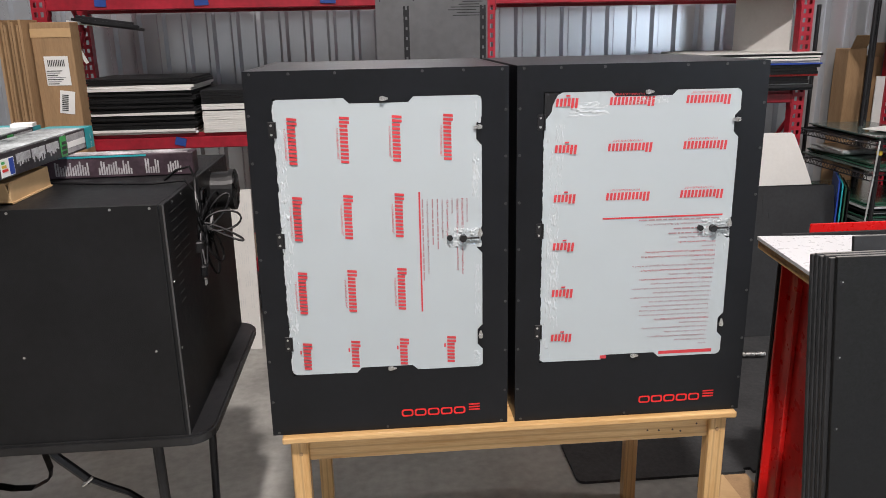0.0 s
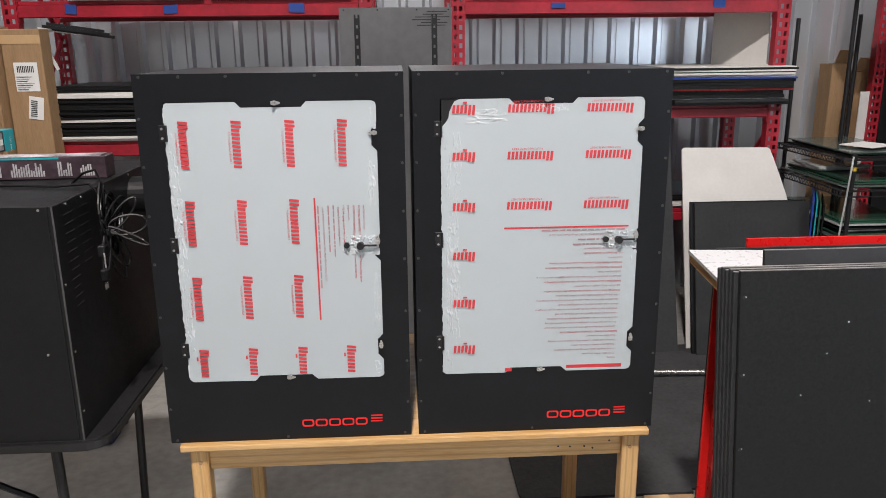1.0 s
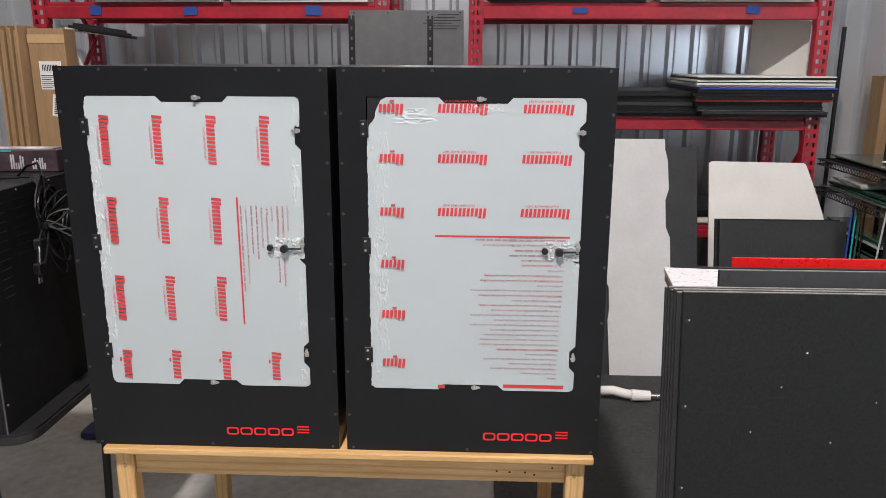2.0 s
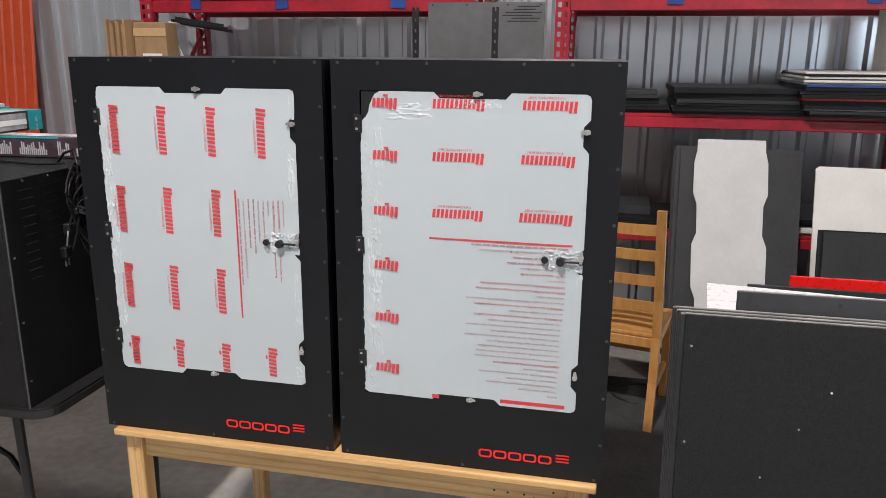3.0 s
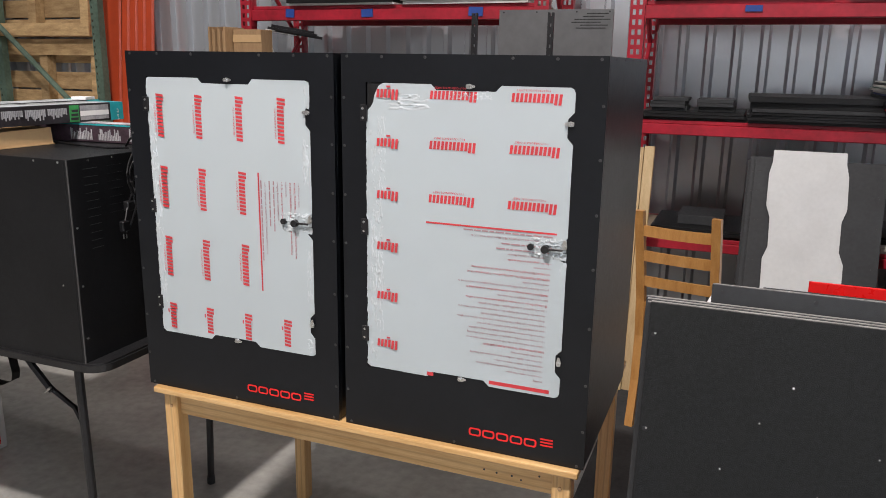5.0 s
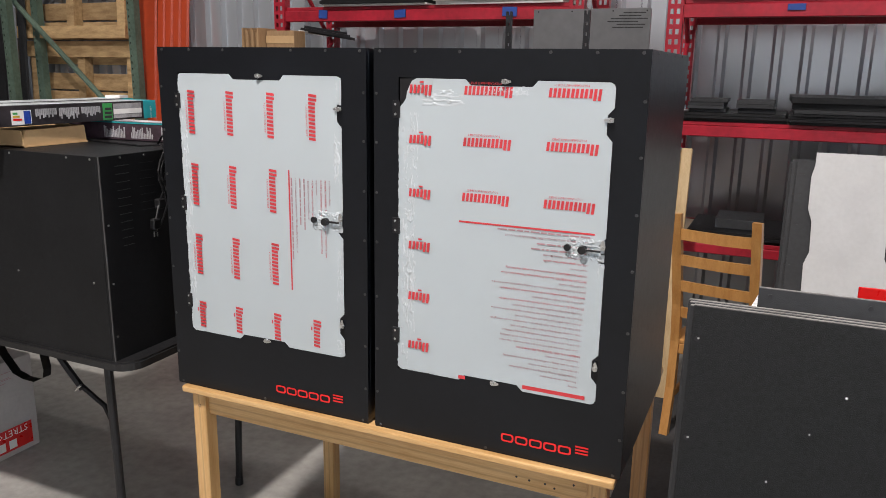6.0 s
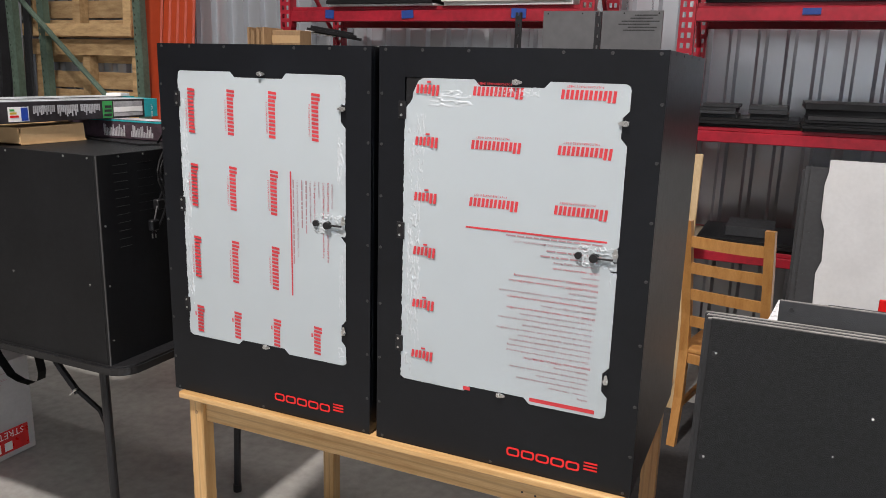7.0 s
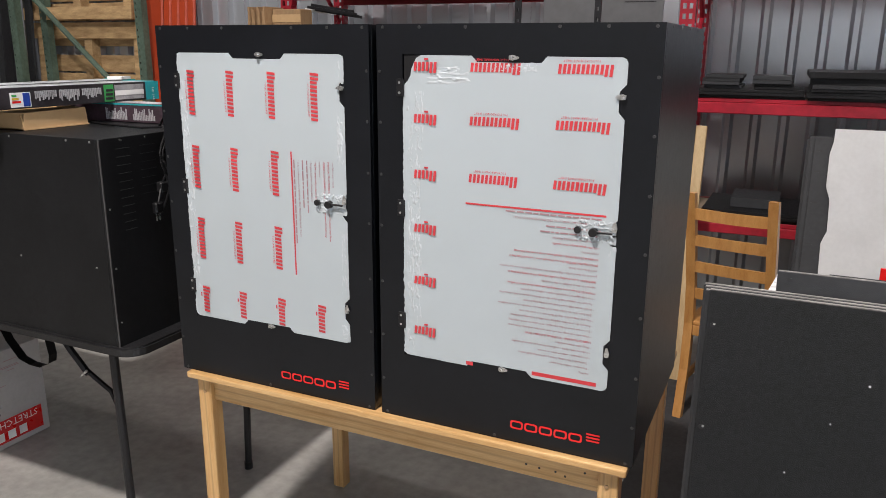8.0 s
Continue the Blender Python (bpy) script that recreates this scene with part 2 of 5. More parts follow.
wall("wall_west", pose(X0, Y0, 0, 0, 0, 90), Y1 - Y0, DULLW, "unseen ribbed siding wall, darkened so that the north wall's ribs reflect dark")
# housings for the unseen key lamp and the added fill lamps
for lx, ly, lz, watts in LAMPS:
    hb = thing("unseen_lamp", lx, ly, CEIL, "unseen round white lamp hung from the ceiling; all but the first add fill", "lamp", "high-bay lamps")
    bm = bmesh.new()
    rod(bm, (lx, ly, lz + 0.02), (lx, ly, lz + 0.14), 0.2, 24, 0.12)
    part("housing", bm, PAPER, hb)
    part("rod", rod(bmesh.new(), (lx, ly, lz + 0.14), (lx, ly, CEIL), 0.01), STEELB, hb)


# ---- pallet racks along the north wall ----
def rack_post(bm, x, y, top, w=0.076, d=0.06, single=False):
    """Punched channel: strips and rungs leave two rows of slots in the face."""
    yf = y
    if single:
        for a, b in ((0, 0.010), (0.022, w)):
            bx(bm, x + a, x + b, yf, yf + 0.003, 0, top)
        for k in range(int(top / 0.05)):
            bx(bm, x + 0.010, x + 0.022, yf, yf + 0.003, k * 0.05, k * 0.05 + 0.034)
    for a, b in () if single else ((0, 0.014), (0.031, 0.045), (0.062, w)):
        bx(bm, x + a, x + b, yf, yf + 0.003, 0, top)
    z, k = 0.0, 0
    while z < top and not single:
        bx(bm, x + 0.014, x + 0.031, yf, yf + 0.003, z, z + 0.024)
        bx(bm, x + 0.045, x + 0.062, yf, yf + 0.003, z, z + 0.024)
        z += 0.05
    bx(bm, x, x + 0.003, yf + 0.003, yf + d, 0, top)
    bx(bm, x + w - 0.003, x + w, yf + 0.003, yf + d, 0, top)
    return bm


def pallet_rack(x0, x1, levels, top=2.7, yf=4.43, yr=5.10):
    rk = thing("pallet_rack", x0, yf, 0, "red painted steel pallet rack with loaded shelves", "rack", "pallet racks")
    for x in (x0, x1 - 0.076):
        for y in (yf, yr - 0.06):
            part("upright", rack_post(bmesh.new(), x, y, top), REDP, rk)
        xm, z, s = x + 0.038, 0.15, 0
        while z + 0.55 < top:
            a, b = (yf + 0.05, yr - 0.05)[::1 if s % 2 == 0 else -1]
            part("brace", rod(bmesh.new(), (xm, a, z), (xm, b, z + 0.55), 0.014, 8), REDP, rk)
            z, s = z + 0.55, s + 1
    for lo, hi in levels:
        for y in (yf + 0.006, yr - 0.056):
            bm = block(x0 + 0.078, x1 - 0.078, y, y + 0.05, lo, hi - 0.022, bev=0.004)
            bx(bm, x0 + 0.078, x1 - 0.078, y + (0.016 if y < 4.8 else 0), y + (0.05 if y < 4.8 else 0.034), hi - 0.022, hi, bev=0.003)
            for xe in (x0 + 0.078, x1 - 0.078 - 0.004):
                bx(bm, xe, xe + 0.004, y - 0.004, y + 0.05, lo - 0.03, hi + 0.06)
            part("beam", bm, REDP, rk)
        part("deck", block(x0 + 0.08, x1 - 0.08, yf + 0.058, yr - 0.06, hi - 0.018, hi - 0.002), MDF, rk, "brown board deck")
    return rk


pallet_rack(-1.822, 0.166, [(0.40, 0.48), (1.150, 1.236), (1.905, 1.992)])
pallet_rack(0.600, 2.540, [(0.700, 0.772), (1.315, 1.392), (1.905, 1.995)])


def tape(x, z, w, h, tilt=0.0, y=4.43):
    return solid("tape_piece", block(-w / 2, w / 2, -0.002, 0.004, -h / 2, h / 2, pose(x, y, z, 0, tilt, 0)), BLUET, "blue painter's tape stuck to the red beam", "tape", "tape marks")


for tx, tz, tw, th, tt in ((-1.46, 1.948, 0.06, 0.05, 3), (-0.93, 1.945, 0.075, 0.045, -3), (-0.25, 1.948, 0.085, 0.05, 2), (1.2, 1.95, 0.08, 0.03, 0), (2.12, 1.955, 0.07, 0.04, 4), (-1.12, 1.190, 0.06, 0.045, 15)):
    tape(tx, tz, tw, th, tt)


def sheet(name, x0, x1, y0, y1, z0, z1, material, label, category="sheet", group="", yaw=0.0, bev=0.001):
    cx, cy = (x0 + x1) / 2, (y0 + y1) / 2
    m = pose(cx, cy, z0, 0, 0, yaw)
    return solid(name, block(x0 - cx, x1 - cx, y0 - cy, y1 - cy, 0, z1 - z0, m, bev), material, label, category, group)


# left rack, middle shelf: black and white board stacks
def board_pile(x0, x1, y0, y1, z, rows, group, loose=1.0):
    k = 0
    for thick, material, n, what in rows:
        for i in range(n):
            dx, dy = loose * 0.012 * math.sin(5.1 * k), loose * 0.010 * math.cos(3.7 * k)
            sheet("board", x0 + dx, x1 + dx, y0 + dy, y1 + dy, z, z + thick - 0.0008, material, what, "board", group, loose * 0.9 * math.sin(2.3 * k))
            z, k = z + thick, k + 1
    return z


WB, BB = "white plastic board lying in a pile on the rack", "black plastic board lying in a pile on the rack"
board_pile(-1.60, -1.02, 4.42, 4.95, 1.236, [(0.014, WHITEB, 2, WB), (0.013, BLACK2, 6, BB), (0.016, WHITEB, 1, WB), (0.013, BLACK2, 9, BB), (0.016, WHITEB, 2, WB), (0.012, BLACK2, 3, BB)], "boards on the left rack")
board_pile(-0.985, -0.46, 4.43, 4.95, 1.236, [(0.012, WHITEB, 10, WB), (0.008, BLACK2, 1, BB), (0.016, WHITEB, 2, WB), (0.015, BLACK2, 5, BB)], "boards on the left rack", 0.12)
# upper shelves, only their lowest boards show
board_pile(-1.45, -0.75, 4.40, 5.0, 1.992, [(0.012, WHITEB, 1, WB), (0.02, BLACK2, 6, BB)], "boards on top")
board_pile(-0.7, 0.05, 4.42, 5.0, 1.992, [(0.02, WHITEB, 6, WB)], "boards on top")
board_pile(0.72, 1.55, 4.42, 5.0, 1.995, [(0.02, BLACK2, 6, BB)], "boards on top")
board_pile(1.62, 2.42, 4.40, 5.0, 1.995, [(0.014, WHITEB, 3, WB), (0.02, BLACK2, 4, BB)], "boards on top")
# right rack, middle shelf
ST = "coloured plastic sheet lying in a pile at the rack's end"
board_pile(0.70, 1.22, 4.44, 4.95, 1.392, [(0.015, BLACK2, 3, BB)], "boards on the right rack")
board_pile(0.74, 0.92, 4.50, 4.75, 1.437, [(0.017, GREYB, 4, BB)], "boards on the right rack")
board_pile(0.98, 1.16, 4.50, 4.75, 1.437, [(0.026, BLACK2, 1, BB), (0.020, GREYB, 2, BB)], "boards on the right rack")
board_pile(1.23, 2.00, 4.42, 5.00, 1.392, [(0.014, BLACK2, 4, BB), (0.02, GREYB, 1, BB), (0.03, BLACK2, 2, BB)], "boards on the right rack")
z = board_pile(1.88, 2.55, 4.36, 4.98, 1.392, [(0.016, GREYB, 2, ST)], "pile at the end")
z = board_pile(1.85, 2.52, 4.36, 4.98, z + 0.001, [(0.008, GREYL, 1, ST), (0.02, BLACK2, 2, ST)], "pile at the end")
z = board_pile(1.83, 2.56, 4.34, 4.96, z + 0.001, [(0.012, REDS, 1, ST), (0.018, BLACK2, 3, ST), (0.010, BLUEE, 1, ST), (0.012, WHITEB, 2, ST), (0.006, GREENE, 1, ST), (0.010, WHITEB, 1, ST), (0.012, BLACK2, 1, ST), (0.008, WHITEB, 1, ST)], "pile at the end")
# right rack, low shelf
board_pile(0.80, 1.30, 4.45, 4.95, 0.772, [(0.016, BLACK2, 3, BB)], "boards on the low shelf")
board_pile(0.92, 1.16, 4.55, 4.85, 0.821, [(0.05, GREYB, 1, BB)], "boards on the low shelf")
board_pile(1.75, 2.45, 4.45, 4.95, 0.772, [(0.016, WHITEB, 3, WB), (0.012, BLACK2, 3, BB)], "boards on the low shelf")
# white sheet standing on edge at the end of the right rack
solid("white_sheet", slab(bmesh.new(), [(0, 0), (0.36, 0.0), (0.36, 0.30), (0, 0.34)], 0, 0.008, pose(2.27, 4.86, 1.604, 0, 0, -52)), WHITEB, "white sheet standing on edge on the pile", "sheet")

# grey slotted panel between the racks, and two shelving standards before it
panel = thing("slotted_panel", 0.29, 4.07, 0, "tall dark grey metal panel with slots near its top", "panel")
bm = bmesh.new()
PX0, PX1, PZ = 0.006, 0.579, 1.928
bx(bm, PX0, PX1, 4.06, 4.075, 0, PZ, None, 0.001)
part("sheet", bm, PANELM, panel)
for i, (xa, xb) in enumerate(((0.40, 0.545), (0.42, 0.555), (0.375, 0.52), (0.39, 0.565), (0.43, 0.535), (0.45, 0.555))):
    part("slot", block(xa, xb, 4.0585, 4.0605, 1.838 + i * 0.0135, 1.842 + i * 0.0135), RUBBER, panel, "dark cut slot")
for xx in (0.03, 0.2, 0.4, 0.56):
    part("hole", rod(bmesh.new(), (xx, 4.0585, PZ - 0.012), (xx, 4.0605, PZ - 0.012), 0.004, 8), RUBBER, panel)
for sx in (0.120, 0.442):
    bm = bmesh.new()
    for a, b in ((0, 0.008), (0.016, 0.024)):
        bx(bm, sx + a, sx + b, 3.32, 3.335, 0, 1.865)
    for i in range(46):
        bx(bm, sx + 0.008, sx + 0.016, 3.32, 3.335, i * 0.0405, i * 0.0405 + 0.028)
    solid("shelving_standard", bm, STEELB, "black slotted steel shelving standard standing upright", "shelving standard", "standards")

# tall cartons leaning at the rack's left end
def carton(name, x0, x1, y0, y1, z0, z1, material, label, m=None):
    ob = thing(name, (x0 + x1) / 2, (y0 + y1) / 2, z0, label, "carton", "cartons")
    part("body", block(x0, x1, y0, y1, z0, z1, m, 0.004), material, ob)
    return ob


tall = carton("tall_carton", -1.792, -1.588, 4.300, 4.424, 0, 1.846, CARD, "tall brown shipping carton with white labels, leaning on the rack")
part("label_sticker", block(-1.742, -1.620, 4.2965, 4.2995, 1.523, 1.674), PAPER, tall, "white shipping label")
part("tape_band", block(-1.793, -1.587, 4.297, 4.2995, 1.770, 1.815), CARDL, tall, "clear tape band")
MS = pose(-1.654, 4.299, 1.434, 0, 8, 0)
part("barcode_sticker", block(-0.038, 0.038, -0.003, 0, -0.06, 0.06, MS), PAPER, tall, "white barcode label")
for i in range(10):
    part("print_bar", block(-1.725 + i * 0.009, -1.725 + i * 0.009 + 0.004, 4.294, 4.296, 1.622, 1.656), INKB, tall)
for i in range(7):
    part("print_bar", block(-1.735, -1.68 + 0.012 * (i % 4), 4.294, 4.296, 1.531 + i * 0.011, 1.5345 + i * 0.011), GREYP if i % 2 else INKB, tall)
for i in range(9):
    part("print_bar", block(-0.026, 0.006, -0.006, -0.0035, -0.045 + i * 0.010, -0.041 + i * 0.010, MS), INKB, tall)
for i in range(7):
    solid("cardboard_sheet", block(0, 0.012, 0, 0.18, 0, 1.86 - 0.012 * (i % 3), pose(-1.945 + i * 0.019, 4.24 + 0.012 * (i % 2), 0, 0, 0.4, -3)), CARD, "flattened brown cardboard sheet standing on edge", "cardboard sheet", "cardboard sheets")
# loose black and white strips poking out at the rack's left end
for i, (xa, za, xb, zb, mm) in enumerate(((-1.62, 1.862, -1.27, 1.815, STEELB), (-1.60, 1.875, -1.30, 1.832, STEELB), (-1.58, 1.848, -1.25, 1.80, STEELB), (-1.66, 1.85, -1.44, 1.822, WHITEB), (-1.66, 1.80, -1.585, 1.63, WHITEB))):
    m = Matrix.Translation((xa, 4.42 + 0.012 * i, za)) @ Matrix.Rotation(math.atan2(za - zb, xb - xa), 4, "Y")
    solid("trim_strip", block(0, math.hypot(xb - xa, zb - za), 0, 0.010, -0.008, 0.008, m), mm, "loose thin trim strip stuck in the rack", "trim strip", "trim strips")


# ---- pine work table and the two enclosures on it ----
TX0, TX1, TY0, TY1, TZ = -0.285, 0.942, 1.806, 2.562, 0.747
tab = thing("work_table", (TX0 + TX1) / 2, (TY0 + TY1) / 2, 0, "varnished pine work table with square legs", "table")
for i in range(7):
    y = TY0 + i * (TY1 - TY0) / 7
    part("board", block(TX0, TX1, y, y + (TY1 - TY0) / 7 - 0.0008, TZ - 0.019, TZ, bev=0.004 if i in (0, 6) else 0.001, seg=2), PINE, tab)
LW = 0.046
for lx in (TX0 + 0.018, TX1 - 0.018 - LW):
    for ly in (TY0 + 0.02, TY1 - 0.02 - LW):
        part("leg", block(lx, lx + LW, ly, ly + LW, 0, TZ - 0.020, bev=0.003), PINEZ, tab)
for y in (TY0 + 0.034, TY1 - 0.034 - 0.02):
    part("apron", block(TX0 + 0.018 + LW, TX1 - 0.018 - LW, y, y + 0.02, TZ - 0.088, TZ - 0.020, bev=0.002), PINE, tab)
for x in (TX0 + 0.034, TX1 - 0.054):
    part("apron", block(x, x + 0.02, TY0 + 0.02 + LW, TY1 - 0.02 - LW, TZ - 0.088, TZ - 0.020, bev=0.002), PINE, tab)
for lx in (TX0 + 0.044, TX1 - 0.044):
    part("screw_plug", rod(bmesh.new(), (lx, TY0 + 0.018, TZ - 0.06), (lx, TY0 + 0.0205, TZ - 0.06), 0.005), CARD, tab)

for hx, hz in ((0.706, 0.688), (0.738, 0.686), (0.777, 0.686), (0.80, 0.680), (0.845, 0.700)):
    part("nail_hole", rod(bmesh.new(), (hx, TY0 + 0.0332, hz), (hx, TY0 + 0.035, hz), 0.0028, 8), RUBBER, tab, "small dark nail hole")

EW, EH, ED = 0.620, 0.931, 0.605
NOTCH = 0.013
WIN = [(0.067, 0.168)] + [(0.228, 0.168), (0.240, 0.168 + NOTCH), (0.371, 0.168 + NOTCH), (0.385, 0.168)] + [(0.543, 0.168), (0.5505, 0.1715), (0.554, 0.179)]
for lo, hi in ((0.217, 0.285), (0.477, 0.545), (0.747, 0.815)):
    WIN += [(0.554, lo), (0.554 - NOTCH, lo + 0.014), (0.554 - NOTCH, hi - 0.014), (0.554, hi)]
WIN += [(0.554, 0.855), (0.5505, 0.8625), (0.543, 0.866), (0.392, 0.866), (0.380, 0.866 - NOTCH), (0.241, 0.866 - NOTCH), (0.228, 0.866), (0.067, 0.866)]


def film(wrinkle, outline, seed):
    """Masking film over the pane: flat in the middle, puckered at its edges; y is negative towards the room."""
    bm = bmesh.new()
    bm.faces.new([bm.verts.new((x, 0, z)) for x, z in outline])
    for n, a, b, no in ((110, 0.060, 0.556, (1, 0, 0)), (150, 0.164, 0.868, (0, 0, 1))):
        for i in range(1, n):
            c = a + (b - a) * i / n
            bmesh.ops.bisect_plane(bm, geom=list(bm.verts) + list(bm.edges) + list(bm.faces), dist=1e-6, plane_co=Vector(no) * c, plane_no=no)
    for v in bm.verts:
        x, z = v.co.x, v.co.z
        left = max(0.0, 1 - (x - 0.060) / wrinkle)
        rest = max(0.0, 1 - min(0.554 - x, z - 0.168, 0.866 - z) / (wrinkle * 0.55))
        e = max(left, 0.75 * rest) ** 1.3
        kx, kz = (x - 0.515) / 0.042, (z - 0.517) / 0.032
        e = max(e, 1.3 * math.exp(-(kx * kx + kz * kz)))
        ridge = 1 - abs(noise.noise((x * 38 + seed, z * 22, 5))) * 2
        fold = 1 - abs(noise.noise((x * 85, z * 60 + seed, 6))) * 2
        v.co.y = -0.0018 * e * max(0.0, 0.55 * ridge + 0.45 * fold) - 0.0005 * noise.noise((x * 6, z * 6, seed))
    return bm


def loose_film(x0, x1, z0, z1, depth, seed, along=1.0):
    """A loose crinkled piece of film; along: how far the folds run lengthwise."""
    bm, nx, nz = bmesh.new(), max(6, int((x1 - x0) / 0.0016)), max(6, int((z1 - z0) / 0.0020))
    g = []
    for i in range(nx + 1):
        col = []
        for k in range(nz + 1):
            u, v = i / nx, k / nz
            x = x0 + (x1 - x0) * u + 0.0030 * noise.noise((u * 3, v * (z1 - z0) * 60, seed)) * (1 if u in (0, 1) else 0.5)
            z = z0 + (z1 - z0) * v + 0.003 * noise.noise((u * 9, seed, v * 2)) * (1 if k in (0, nz) else 0)
            fx, fz = (190, 24) if along > 0.4 else ((26, 150) if along < 0.05 else (95, 95))
            f = max(0.0, 1 - 5.0 * abs(noise.noise((x * fx + seed, z * fz, 2)))) + 0.7 * max(0.0, 1 - 6.0 * abs(noise.noise((x * fx * 0.6, z * fz * 1.7, seed))))
            edge = min(1.0, 5 * min(u, 1 - u), 8 * min(v, 1 - v))
            col.append(bm.verts.new((x, 0.0008 - 0.42 * depth * f * edge, z)))
        g.append(col)
    for a, b in zip(g, g[1:]):
        for k in range(nz):
            bm.faces.new((a[k], b[k], b[k + 1], a[k + 1]))
    return bm


def torn_outline(seed, torn):
    """The window's outline with a ragged hinge side; torn: the film has come away at the upper hinge corner."""
    pts = []
    for x, z in WIN[:-1]:
        pts.append((x, z))
    ragged = [(0.066 - 0.004 * abs(noise.noise((z * 55, seed, 2))) - 0.002 * noise.noise((z * 190, seed, 4)), z) for z in [0.862 - 0.690 * k / 110 for k in range(111)]]
    if torn:
        pts += [(0.110, 0.866), (0.098, 0.860), (0.092, 0.849), (0.086, 0.836), (0.084, 0.822), (0.078, 0.812), (0.072, 0.806), (0.068, 0.800)]
        ragged = [p for p in ragged if p[1] < 0.797]
    else:
        pts.append((0.072, 0.8655))
    return pts[1:] + ragged[:-2] + [(0.064, 0.176), (0.074, 0.169)]


def wordmark(w, h, clip=1.0):
    """A plain red mark: six pairs of upright bars, the first pair taller, in the x and y plane, reading to +x."""
    bm = bmesh.new()
    pitch = w / 6
    for i in range(6):
        a, b = i * pitch, (i + 0.84) * pitch
        if b > clip * w:
            break
        tall = h * (1.08 if i == 0 else 0.88)
        for x0, x1 in ((a, a + 0.33 * pitch), (b - 0.33 * pitch, b)):
            bm.faces.new([bm.verts.new((x + 0.10 * y, y, 0)) for x, y in ((x0, 0), (x1, 0), (x1, tall), (x0, tall))])
    return bm


def facing(x, z, turn, ox, oy, oz):
    """Pose of flat print on the front face; turn is the print's clockwise turn in degrees."""
    return Matrix.Translation((ox + x, oy, oz + z)) @ pose(0, 0, 0, 90, 0, 0) @ pose(0, 0, 0, 0, 0, -turn)


def put(bm, m):
    bmesh.ops.transform(bm, matrix=m, verts=bm.verts)
    return bm


def ring_shape(w, h, t):
    """A rounded square ring, flat in the x and y plane."""
    def loop(w, h, r):
        out = []
        for cx, cy, a0 in ((w - r, r, -90), (w - r, h - r, 0), (r, h - r, 90), (r, r, 180)):
            out += [(cx + r * math.cos(radians(a0 + k * 30)), cy + r * math.sin(radians(a0 + k * 30))) for k in range(4)]
        return out
    bm = bmesh.new()
    a = [bm.verts.new((x, y, 0)) for x, y in loop(w, h, h * 0.3)]
    b = [bm.verts.new((x + t, y + t, 0)) for x, y in loop(w - 2 * t, h - 2 * t, h * 0.2)]
    for i in range(len(a)):
        j = (i + 1) % len(a)
        bm.faces.new((a[i], a[j], b[j], b[i]))
    return bm


def flatbar(x0, x1, y0, y1):
    bm = bmesh.new()
    bm.faces.new([bm.verts.new(p) for p in ((x0, y0, 0), (x1, y0, 0), (x1, y1, 0), (x0, y1, 0))])
    return bm


